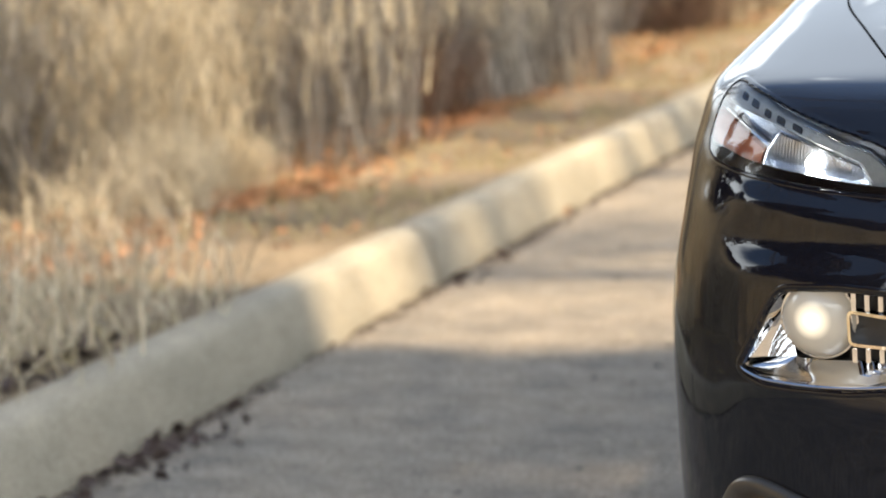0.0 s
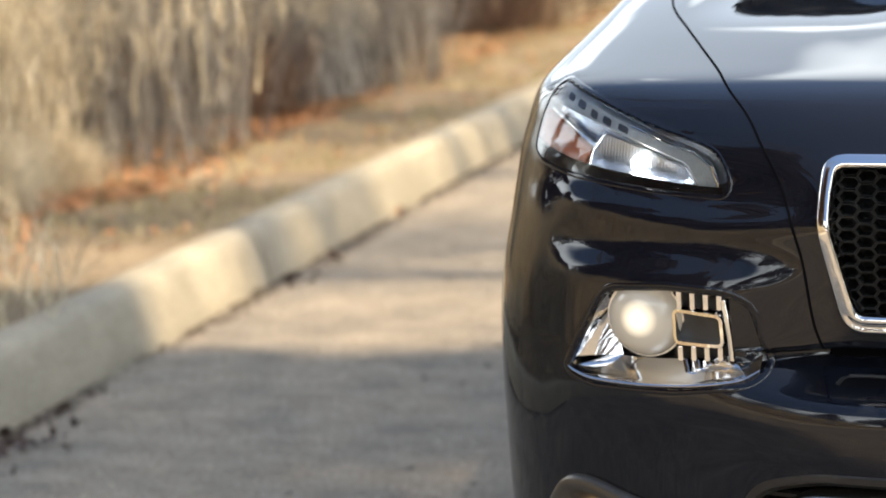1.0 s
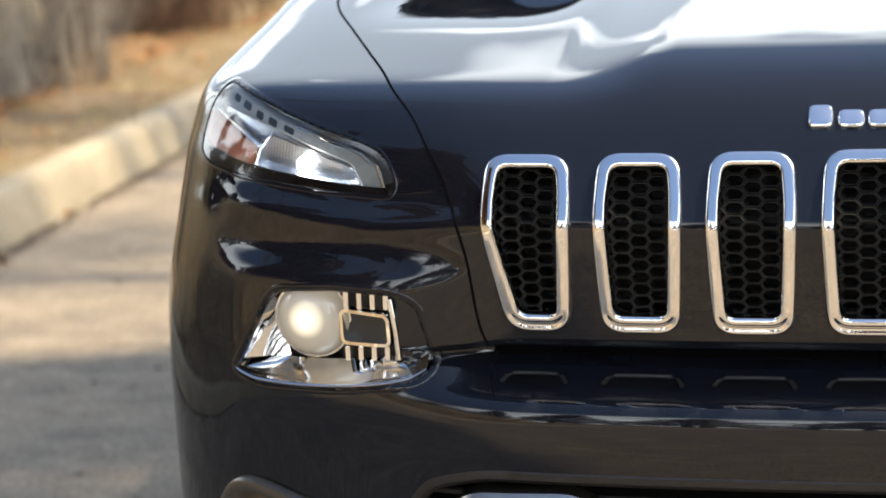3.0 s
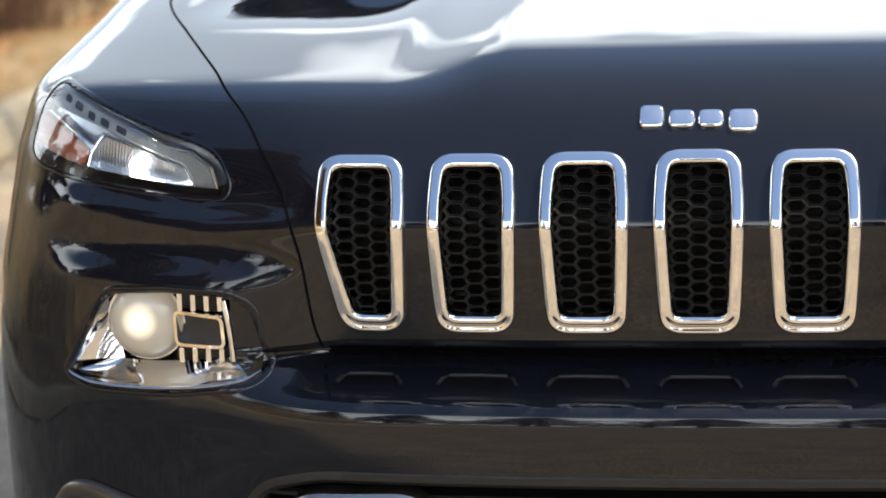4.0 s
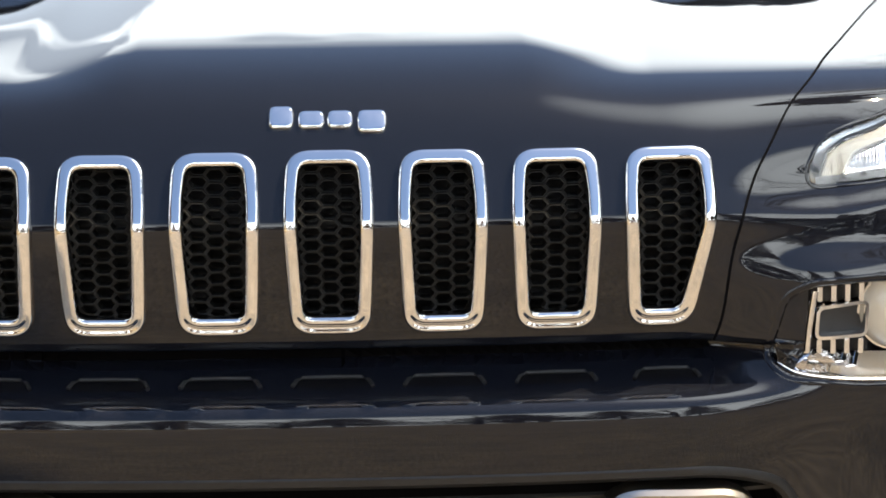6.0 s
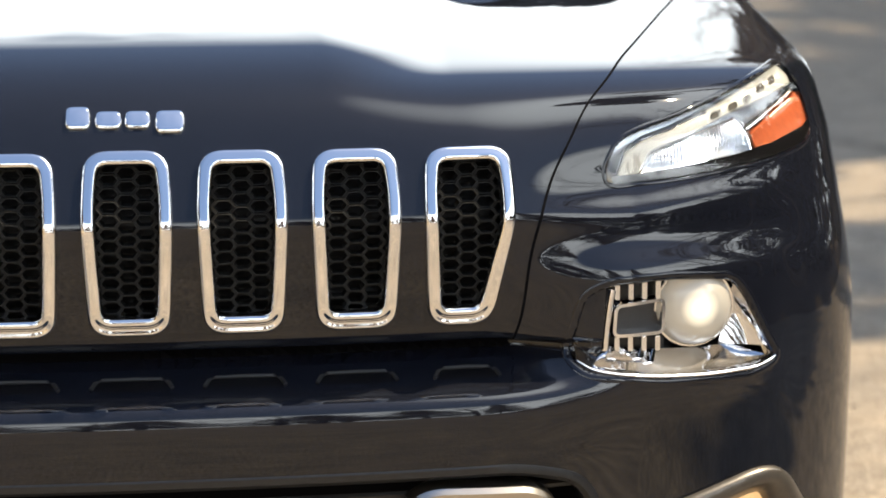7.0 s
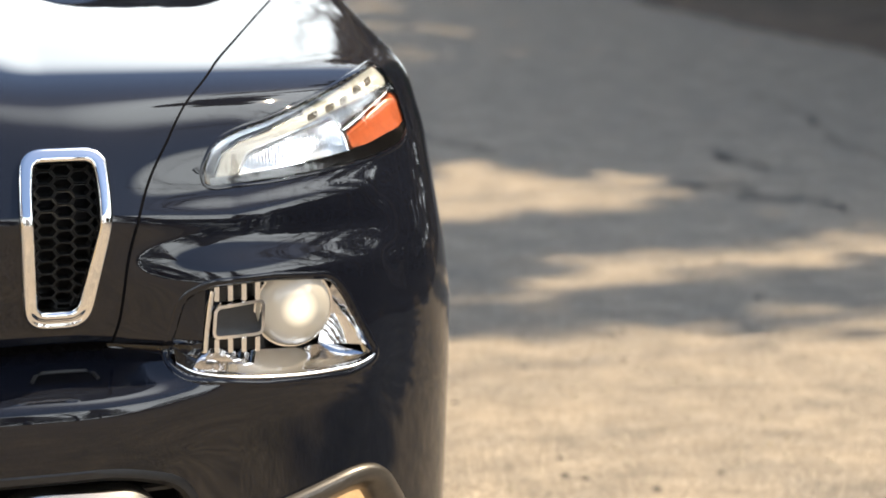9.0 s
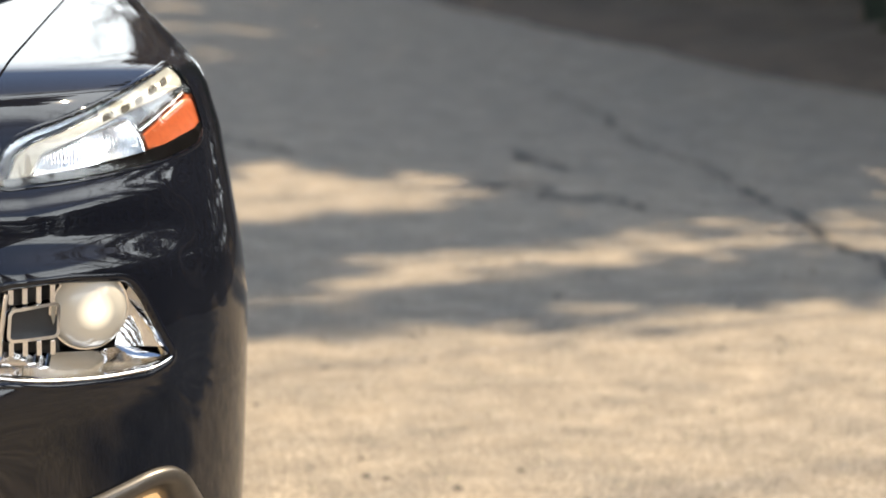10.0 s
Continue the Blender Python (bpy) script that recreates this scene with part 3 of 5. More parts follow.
# trees
def grow(verts, faces, p, way, length, radius, depth, r, sides):
    steps = 4 if depth > 1 else 3
    path, rad = [p], [radius]
    for k in range(steps):
        way = (way + Vector((r.normal(0, .10), r.normal(0, .10), r.normal(0, .05) + (.04 if depth < 4 else .0)))).normalized()
        p = p + way * length / steps
        path.append(p)
        rad.append(radius * (1 - .42 * (k + 1) / steps))
    o = len(verts)
    for q, w in zip(path, rad):
        a = way.orthogonal().normalized()
        b = way.cross(a)
        for s in range(sides):
            verts.append(q + (a * math.cos(2 * math.pi * s / sides) + b * math.sin(2 * math.pi * s / sides)) * w)
    for k in range(steps):
        for s in range(sides):
            faces.append((o + k * sides + s, o + k * sides + (s + 1) % sides, o + (k + 1) * sides + (s + 1) % sides, o + (k + 1) * sides + s))
    if depth == 0:
        return
    for k in range(r.integers(3, 6) if depth > 1 else 4):
        j = int(r.integers(1, steps + 1))
        side = Vector((r.normal(), r.normal(), r.normal() * .6)).normalized()
        w = (way * .75 + side * .8).normalized()
        grow(verts, faces, path[j], w, length * r.uniform(.5, .75), rad[j] * .55, depth - 1, r, max(3, sides - 2))


def bare_tree(seed, height, radius, spread):
    r = np.random.default_rng(seed)
    root = tagged(new("bare_tree"), "tall leafless tree with grey-brown bark", "tree", "trees along the road")
    verts, faces = [], []
    pts, p = [], Vector((0, 0, -.3))
    for k in range(12):
        pts.append((p.copy(), radius * (1 - .07 * k)))
        p += Vector((r.normal(0, .05), r.normal(0, .05), height / 12))
    for q, w in pts:
        for s in range(10):
            verts.append(q + Vector((math.cos(.628 * s), math.sin(.628 * s), 0)) * w * (1.5 if q.z < 0 else 1))
    for k in range(11):
        for s in range(10):
            faces.append((k * 10 + s, k * 10 + (s + 1) % 10, (k + 1) * 10 + (s + 1) % 10, (k + 1) * 10 + s))
    mesh_object("trunk", verts, faces, BARK, root)
    verts, faces = [], []
    for k in range(13):
        q, w = pts[int(r.integers(4, 12))]
        a = r.uniform(0, 6.28)
        grow(verts, faces, q.copy(), Vector((math.cos(a), math.sin(a), r.uniform(.5, 1.6))).normalized(), height * spread * r.uniform(.75, 1.25), w * .55, 3, r, 5)
    mesh_object("crown", verts, faces, BARK, root, "bare branches")
    return root


def foliage(name, places, size, mat, parent, label, seed, droop=0.0):
    """Small bent leaves or needle sprays at the given places, as one mesh."""
    r = np.random.default_rng(seed)
    n = len(places)
    t, lean = r.uniform(0, 2 * math.pi, n), r.normal(-droop, .5, n)
    out = np.stack([np.cos(t) * np.cos(lean), np.sin(t) * np.cos(lean), np.sin(lean)], 1)
    side = np.stack([-np.sin(t), np.cos(t), r.normal(0, .5, n)], 1)
    s = (size * r.uniform(.6, 1.3, n))[:, None]
    v = np.stack([places, places + out * s * .5 + side * s * .28, places + out * s, places + out * s * .5 - side * s * .28], 1).reshape(-1, 3)
    return mesh_object(name, v, [(4 * i, 4 * i + 1, 4 * i + 2, 4 * i + 3) for i in range(n)], mat, parent, label, smooth=False)


def conifer(seed, height, radius, mat, name, label, low, thick=1.0):
    r = np.random.default_rng(seed)
    root = tagged(new(name), label, "tree", "trees along the road")
    bm = bmesh.new()
    tube(bm, [Vector((0, 0, -.3 + height * k / 8)) for k in range(9)], height * .014, 8, .02)
    part("trunk", bm, BARK, root)
    bm, places = bmesh.new(), []
    for k in range(120):
        z = low + (height - low - .2) * (k / 120) ** .9
        reach, a = radius * (1 - z / height) * r.uniform(.75, 1.1) + .08, k * 2.4 + r.normal(0, .2)
        tip = Vector((math.cos(a) * reach, math.sin(a) * reach, -.25 * reach))
        tube(bm, [Vector((0, 0, z)), Vector((0, 0, z)) + tip * .5 + Vector((0, 0, .05 * reach)), Vector((0, 0, z)) + tip], .018, 4, .005)
        for _ in range(int((14 + 52 * reach) * thick)):
            t = r.random() ** .6
            places.append((tip.x * t + r.normal(0, .13), tip.y * t + r.normal(0, .13), z + tip.z * t + r.normal(0, .09)))
    part("limbs", bm, BARK, root)
    foliage("foliage", np.array(places), .30, mat, root, "", seed + 1, .25)
    return root


def high_tree(seed, height, radius, crown):
    """A tall clear trunk with a high crown; crown: its (middle height, half height, half width, leaves)."""
    r = np.random.default_rng(seed)
    root = tagged(new("tall_tree"), "unseen tall tree added for its shade, clear-trunked with a high thin brown crown", "tree", "trees along the road")
    bm = bmesh.new()
    tube(bm, [Vector((.12 * math.sin(k), .06 * math.cos(k * 1.7), -.3 + height * k / 10)) for k in range(11)], radius, 10, radius * .45)
    part("trunk", bm, BARK, root)
    mz, hz, hw, count = crown
    bm, ends = bmesh.new(), []
    for k in range(26):
        a, z = k * 2.4, mz - hz * .9 + 1.7 * hz * k / 26
        w = hw * math.sqrt(max(.1, 1 - ((z - mz) / hz) ** 2)) * r.uniform(.6, 1)
        end = Vector((math.cos(a) * w, math.sin(a) * w, z + .5 * w))
        tube(bm, [Vector((0, 0, z - .3)), Vector((0, 0, z)) + (end - Vector((0, 0, z))) * .5, end], .03, 5, .008)
        ends.append(end)
    part("limbs", bm, BARK, root)
    if count:
        d = r.normal(0, 1, (count * 2, 3))
        d *= (r.random(count * 2) ** .33 / np.linalg.norm(d, axis=1))[:, None]
        places = d * np.array([hw, hw, hz]) + np.array([0, 0, mz])
        places = places[[rise(p[0] * 1.1, p[1] * 1.1 + p[2] * .9, 1.0, seed) > -.18 for p in places]][:count]
        foliage("foliage", places, .17, OAKLEAF, root, "withered brown leaves", seed + 1)
    return root


tree_kinds = [bare_tree(200, 17, .20, .22), bare_tree(220, 15, .24, .26)]
TREES = [(0, -9.5, 9.0, 60), (1, -14.0, 17.0, 120), (0, -11.0, 4.0, 0), (1, -13.0, -4.0, 45), (0, -10.5, -11.0, 200), (1, -4.0, -24.0, 77), (0, 3.0, -27.0, 10), (1, 9.0, -24.0, 130), (0, -12.0, -20.0, 220), (1, 16.0, -20.0, 20), (0, -2.0, -31.0, 10), (1, 6.0, -33.0, 10),
         (0, 12.5, -3.0, 40), (1, 10.5, 26.0, 70), (0, 14.5, 27.0, 10), (1, 18.0, 30.0, 250), (1, 12.6, 21.5, 160), (0, 13.2, -6.0, 250), (1, 13.4, -.5, 310), (0, 15.0, -9.0, 140)]
used = set()
for k, x, y, turn in TREES:
    z = verge_z(x, y) - .1 if x < -3 and y > -15 else (.25 if x > 7 else 0)
    m = pose(x, y, z, 0, 0, turn)
    if k in used:
        copy_thing(tree_kinds[k], m)
    else:
        tree_kinds[k].matrix_basis = m
        used.add(k)

# the unseen row on the bank, placed to shade the road: its gaps let the sun through
cone = conifer(300, 14.0, 2.4, NEEDLE, "conifer", "thin dark green conifer on the bank", 4.2, .30)
wood = conifer(310, 14.0, 2.4, NEEDLE, "conifer", "dark green conifer branched to the ground", .7, .55)
oak = conifer(320, 12.0, 3.0, OAKLEAF, "brown_tree", "dense tree that keeps its withered brown leaves", 1.2)
CONES = [(8.5, 5.67, 1.2, 0.45, 0), (8.5, 8.45, 0.83, 1.5, 70), (8.6, 4.42, 0.85, 0.58, 130), (8.5, 7.42, 0.56, 1.5, 40), (9.3, 10.55, 0.95, 1.35, 20), (10.6, 11.4, 1.25, 1.1, 200), (10.8, 13.6, 1.2, 1.1, 250), (11.6, 16.0, 1.2, 1.2, 300), (12.4, 18.4, 1.2, 1.2, 330), (12.0, 9.77, 1.1, 1.0, 90), (13.0, 21.1, 1.1, 1.2, 40), (10.2, -1.6, 0.36, 1.0, 215), (10.1, -4.0, 0.34, 1.0, 115), (10.3, -6.4, 0.36, 1.0, 315), (10.9, -0.6, 0.5, 0.9, 15), (11.3, 1.3, 0.52, 0.9, 85), (10.8, 3.0, 0.5, 0.9, 155), (11.6, 4.9, 0.55, 0.9, 265), (13.6, 3.2, 0.45, 1.0, 10), (14.0, 0.9, 0.42, 1.0, 60), (13.8, -1.6, 0.4, 1.1, 100), (14.4, -4.2, 0.42, 1.1, 140), (14.0, -6.8, 0.4, 1.1, 200), (14.8, -9.6, 0.42, 1.2, 280), (14.6, -12.6, 0.42, 1.2, 10), (15.6, -16.0, 0.5, 1.2, 30), (16.2, 1.8, 0.5, 1.2, 70), (16.6, -3.0, 0.5, 1.2, 170), (17.0, -8.0, 0.5, 1.2, 220), (16.5, 27.0, 0.8, 1.3, 0), (22.0, 34.0, 0.9, 1.4, 80), (8.9, -.9, .70, .9, 20), (9.0, .75, .84, .8, 140), (9.1, -2.7, .60, .9, 250)]
for i, (x, y, tall, wide, turn) in enumerate(CONES):
    m = pose(x, y, .25, 0, 0, turn) @ Matrix.Diagonal((wide, wide, tall, 1))
    kind = cone if x < 10 else wood
    c = kind if i in (0, 5) else copy_thing(kind, m)
    c.matrix_basis = m
# Unseen brown trees that darken the reflections and hold sky light off the verge.
OAKS = [(12.5, -25, 1.0, 1.2, 0), (-7.4, -4.4, .55, .8, 140), (-7.5, -2.0, .60, .8, 15), (-7.4, .3, .25, .75, 200), (-7.6, 2.5, .22, .8, 280), (-8.4, -6.4, .9, 1.0, 33), (-8.2, -3.2, .85, .9, 77), (-9.2, -9.5, .9, 1.0, 301), (8.0, -28, .9, 1.2, 50), (4.0, -26, .8, 1.2, 90), (-.5, -29, .9, 1.2, 140), (-5.0, -27, .85, 1.2, 200), (-9.5, -26, .9, 1.2, 260), (-13.0, -22, .8, 1.2, 300), (-14.5, -16, .7, 1.1, 20), (-15.0, -10, .7, 1.1, 60), (-14.0, -4, .6, 1.0, 110), (-13.0, 2, .6, 1.0, 10), (18.0, -21, 1.0, 1.2, 170)]
for i, (x, y, tall, wide, turn) in enumerate(OAKS):
    m = pose(x, y, .25 if y < -15 else .3, 0, 0, turn) @ Matrix.Diagonal((wide, wide, tall * (1.45 if y < -20 else 1), 1))
    c = oak if i == 0 else copy_thing(oak, m)
    c.matrix_basis = m
# Unseen trees added as shade casters: crowns and thin trunks darken bands of road.
for seed, x, y, height, radius, crown in (
        (400, 9.2, 8.49, 24, 0.09, (21.5, 2.0, 0.5, 0)), (410, 9.6, 6.03, 25, 0.15, (22, 2.0, 0.8, 60)), (420, 8.9, 4.43, 23, 0.018, (18.4, 3.4, 0.34, 4200)), (430, 8.6, 2.43, 23, 0.018, (18.4, 3.6, 1.1, 12500)), (440, 10.5, 6.81, 26, 0.022, (22.0, 2.5, 0.7, 250)), (460, 8.6, 5.11, 12.2, 0.02, (10.9, 0.9, 0.32, 900)), (450, 9.8, 9.6, 26, 0.15, (21.0, 3.0, 1.1, 500)), (470, 8.5, 6.2, 8.0, 0.03, (6.7, 1.0, 0.7, 1000)), (480, 9.4, 5.18, 25, 0.03, (23.5, 1.0, 0.5, 40)), (490, 8.6, 0.85, 20, 0.02, (16.7, 1.7, 0.8, 2000)), (500, 8.8, 3.84, 23, 0.018, (18.4, 3.4, 0.34, 1900)), (510, 8.55, 5.54, 11.0, 0.02, (9.0, 1.3, 0.27, 900))):
    high_tree(seed, height, radius, crown).matrix_basis = pose(x, y, .2)


# unseen wood across the road's end, added for the car's reflections: a closed mass with a nearly level top
def unseen_wood(x0, x1, y0, y1, top, slope, count, seed, mat):
    r = np.random.default_rng(seed)
    x, y = r.uniform(x0, x1, count), r.uniform(y0, y1, count)
    lid = np.array([top + slope * (math.hypot(a, b) - y0) + .7 * rise(a, b, .16, seed) + .5 * rise(a, b, .6, seed) for a, b in zip(x, y)])
    places = np.stack([x, y, lid * r.random(count) ** .55], 1)
    ob = foliage("unseen_wood", places, .85, mat, None, "", seed + 1)
    return tagged(ob, "unseen wood with a nearly level top, added to be mirrored in the car", "wood", kind="stuff")


unseen_wood(-12, 15, 34, 38, 11.6, .22, 16000, 500, HAZEWOOD)
unseen_wood(13.2, 30, 34, 37, 18.5, .22, 9000, 510, OAKLEAF)
unseen_wood(18, 21, -16, 26, 8.5, 0, 16000, 520, NEEDLE)
for x, y, size, turn in ((13.0, 33.6, 1.15, 30), (14.0, 35.5, 1.3, 200)):
    copy_thing(tree_kinds[0], pose(x, y, 0, 0, 0, turn) @ Matrix.Scale(size, 4))


# ---- the nose's surface: how far back (y) the skin lies at a width x and height z ----
def curve(table, v):
    """A smooth curve through (v, value) knots, with no overshoot."""
    k = np.array(table, float)
    a, b = k[:, 0], k[:, 1]
    s = np.diff(b) / np.diff(a)
    m = np.concatenate(([s[0]], np.where(s[1:] * s[:-1] > 0, 2 * s[1:] * s[:-1] / (s[1:] + s[:-1] + 1e-12), 0), [s[-1]]))
    v = np.clip(v, a[0], a[-1])
    i = np.clip(np.searchsorted(a, v, side="right") - 1, 0, len(a) - 2)
    h = a[i + 1] - a[i]
    t = (v - a[i]) / h
    return (b[i] * (1 + 2 * t) * (1 - t) ** 2 + h * m[i] * t * (1 - t) ** 2
            + b[i + 1] * t * t * (3 - 2 * t) + h * m[i + 1] * t * t * (t - 1))


def ease(a, b, v):
    t = np.clip((v - a) / (b - a), 0, 1)
    return t * t * (3 - 2 * t)


HOOD = [(1.005, .118), (1.025, .148), (1.045, .195), (1.06, .252), (1.07, .302), (1.08, .356), (1.09, .412), (1.10, .469), (1.11, .528), (1.12, .59), (1.13, .657), (1.14, .735), (1.15, .825), (1.16, .93), (1.17, 1.05), (1.18, 1.18), (1.19, 1.32)]
MIDDLE = [(.18, .20), (.26, .11), (.36, .055), (.46, .03), (.55, .012), (.60, .002), (.64, 0), (.655, .003), (.663, .010), (.669, .022),
          (.678, .045), (.690, .070), (.698, .085), (.702, .10), (.714, .105), (.7165, .09), (.719, .072), (.724, .066), (.76, .055), (.80, .045),
          (.84, .036), (.862, .032), (.870, .0315), (.878, .034), (.90, .044), (.93, .060), (.96, .078), (.985, .098)] + HOOD
OUTER = [(.18, .14), (.26, .09), (.36, .055), (.46, .036), (.55, .024), (.60, .017), (.64, .012), (.66, .011), (.70, .013), (.76, .016),
         (.793, .0175), (.803, .0205), (.808, .0230), (.828, .0360), (.834, .0390), (.843, .0415), (.855, .0425), (.865, .0437), (.871, .0470), (.887, .0612), (.893, .0645), (.91, .0705), (.93, .074), (.96, .086), (.985, .102)] + HOOD
SIDE = [(.18, .14), (.26, .09), (.36, .055), (.46, .036), (.55, .024), (.64, .016), (.76, .020), (.86, .040), (.90, .060), (.93, .072), (.96, .086), (.985, .102)] + HOOD
SHOULDER = [(.955, 0), (.975, .001), (.99, .004), (1.005, .011), (1.02, .032), (1.03, .060), (1.045, .097), (1.06, .115), (1.075, .118), (1.09, .117), (1.19, .117)]
HOLLOW = [(1.0, 0), (1.07, 0), (1.078, .004), (1.085, .022), (1.10, .092), (1.12, .16), (1.14, .19), (1.19, .19)]
WIDTH = [(.18, .945), (.30, .958), (.45, .957), (.60, .955), (.70, .955), (.78, .948), (.86, .937), (.93, .932), (.98, .918), (1.02, .902), (1.05, .89), (1.08, .88), (1.13, .88)]
CORNER = [(.18, .5), (.95, .5), (1.0, .42), (1.05, .30), (1.10, .22), (1.13, .2)]


DENSE = np.arange(.14, 1.22, .0005)


def faired(table, soft):
    """The curve through the knots, sampled densely and smoothed over soft(z) metres so that it reflects without kinks."""
    v, k = curve(table, DENSE), np.arange(-60, 61)
    wide = np.pad(v, 60, mode="edge")
    runs = []
    for s in (2, 6, 12, 20):    # in steps of half a millimetre
        w = np.exp(-(k / s) ** 2 / 2)
        runs.append(np.convolve(wide, w / w.sum(), "valid"))
    pick = np.interp(soft(DENSE), [.001, .003, .006, .010], range(4))
    low = np.clip(pick.astype(int), 0, 2)
    runs = np.array(runs)
    at = np.arange(len(DENSE))
    return runs[low, at] * (1 - (pick - low)) + runs[low + 1, at] * (pick - low)


SOFT_OUT = lambda z: np.interp(z, [.70, .76, .80, .84, .88, .92, 1.0, 1.03], [.008, .006, .004, .005, .006, .009, .010, .010])
SOFT_MID = lambda z: np.interp(z, [.60, .65, .67, .72, .74, .855, .868, .882, .91, 1.0], [.010, .004, .001, .001, .004, .004, .002, .004, .009, .010])
MIDDLE_F, OUTER_F, SIDE_F = faired(MIDDLE, SOFT_MID), faired(OUTER, SOFT_OUT), faired(SIDE, lambda z: z * 0 + .010)
HOLLOW_F = faired(HOLLOW, lambda z: z * 0 + .006)
SHOULDER_F, WIDTH_F, CORNER_F = faired(SHOULDER, lambda z: z * 0 + .006), faired(WIDTH, lambda z: z * 0 + .010), faired(CORNER, lambda z: z * 0 + .010)


def skin(x, z):
    """y of the nose's skin at x, z (arrays or numbers)."""
    x, z = np.abs(np.asarray(x, float)), np.asarray(z, float)
    at = lambda dense: np.interp(z, DENSE, dense)
    q = np.minimum(x / at(WIDTH_F), 1)
    out, far = ease(.40, .60, x), ease(.775, .83, x)
    climb = np.clip(x - .60, 0, .20) * .10 * ease(.835, .865, z) * (1 - ease(.93, .99, z))   # the crease under the lamp climbs outwards with it
    outer = np.interp(z - climb, DENSE, OUTER_F)
    y = at(MIDDLE_F) * (1 - out) + (outer * (1 - far) + at(SIDE_F) * far) * out
    y = y + ease(.235, .395, x) * at(SHOULDER_F)   # the hood's raised middle ends in a soft crease
    y = y + ease(.36, .50, x) * (1 - ease(.62, .76, x)) * at(HOLLOW_F)   # and beside it the hood lies flatter
    return y + .08 * q * q + at(CORNER_F) * (1 - (1 - q ** 4) ** .25)


# ---- the car ----
V2 = lambda pts: [Vector(p) for p in pts]
HOODLINE = [(.700, .444), (.710, .447), (.752, .459), (.815, .467), (.86, .478), (.91, .497), (.95, .521), (.992, .551), (1.026, .602), (1.05, .657), (1.07, .706), (1.09, .757), (1.10, .775), (1.13, .80), (1.19, .82)]
LAMP = V2([(.836, 1.024), (.851, .998), (.862, .958), (.863, .936), (.846, .923), (.787, .912), (.720, .905), (.667, .900), (.612, .897), (.568, .895), (.561, .915), (.580, .949), (.611, .962), (.647, .971), (.700, .986), (.772, 1.008)])
POCKET = V2([(.513, .700), (.533, .772), (.562, .786), (.640, .789), (.722, .782), (.741, .759), (.773, .698), (.786, .677), (.748, .664), (.631, .668), (.535, .682)])
LOWLAMP = V2([(.606, .460), (.634, .492), (.762, .527), (.794, .522), (.832, .46), (.805, .40), (.626, .40)])
LOWMOUTH = V2([(-.60, .36), (-.53, .55), (-.45, .570), (.45, .570), (.53, .55), (.60, .36)])
GRILLE_PITCH, GRILLE_TOP, GRILLE_BOTTOM = .1310, .9535, .742


def slot_corners(i, side=0.0, top=0.0, bottom=0.0):
    """The corners of the grille's slot i (-3 to 3), moved inwards by side, top and bottom; the outermost two taper downwards."""
    c = i * GRILLE_PITCH
    left, right = (-.056 if i == -3 else -.0525) + side, (.056 if i == 3 else .0525) - side
    l0, r0 = left + (.0235 if i == -3 else .0032), right - (.0235 if i == 3 else .0032)
    up, z1, z0 = .004 * (1 - abs(i) / 3), GRILLE_TOP - .004 - top, GRILLE_BOTTOM + bottom
    down, rise_side = [(c + right, .90), (c + right, .868)], [(c + left, .868), (c + left, .90)]
    return [(c + left + .004, z1 + up), (c + right - .004, z1 + up)] + down + [(c + r0 - .002, z0), (c + l0 + .002, z0)] + rise_side


def slot_outline(i):
    return rounded(slot_corners(i), .029, 7)


def slot_surround(i):
    """The chrome surround of a slot: a rolled bead all round, with a stepped lip along its foot."""
    outer, inner = rounded(slot_corners(i), .029, 7), rounded(slot_corners(i, .0172, .0165, .0235), .0105, 7)
    edge, hole_edge = [], []
    for j in range(len(outer)):
        a, b, c, d = outer[j], outer[(j + 1) % len(outer)], inner[j], inner[(j + 1) % len(inner)]
        n = max(1, int(math.ceil((b - a).length / .005)))
        edge += [a + (b - a) * (k / n) for k in range(n)]
        hole_edge += [c + (d - c) * (k / n) for k in range(n)]
    ts = (0, 0, .04, .10, .17, .24, .31, .38, .46, .54, .62, .71, .80, .88, .95, 1.0, 1.0)
    round_out = (-.003, .002, .0054, .0076, .0086, .0091, .0093, .0094, .0095, .0096, .0097, .0097, .0095, .0086, .0058, -.004, -.022)
    foot_out = (-.003, .002, .0054, .0074, .0080, .0076, .0064, .0058, .0060, .0074, .0088, .0093, .0090, .0076, .0045, -.003, -.022)
    bm, loops = bmesh.new(), []
    for t, o1, o2 in zip(ts, round_out, foot_out):
        ring = []
        for p, q in zip(edge, hole_edge):
            w = 1 - float(ease(GRILLE_BOTTOM + .003, GRILLE_BOTTOM + .028, p.y))
            out, v = o1 * (1 - w) + o2 * w, p + (q - p) * t
            place = on_skin(v.x, v.y, max(out, 0))
            place.y -= min(out, 0)
            ring.append(bm.verts.new(place))
        loops.append(ring)
    for a, b in zip(loops, loops[1:]):
        for j in range(len(a)):
            bm.faces.new((a[j], a[(j + 1) % len(a)], b[(j + 1) % len(a)], b[j]))
    return part("grille_surround", bm, CHROME, car, "chrome slot surround"), inner


car = tagged(new("car"), "glossy dark blue car with chrome grille slots and lit lamps", "car")
car.matrix_basis = pose(0, 0, 0, 0, 0, .35)   # it stands a little askew to the camera
lamp_edge = {s: (rounded(LAMP, .016) if s > 0 else mirrored(rounded(LAMP, .016))) for s in (1, -1)}
pocket_edge = {s: (rounded(POCKET, .014) if s > 0 else mirrored(rounded(POCKET, .014))) for s in (1, -1)}
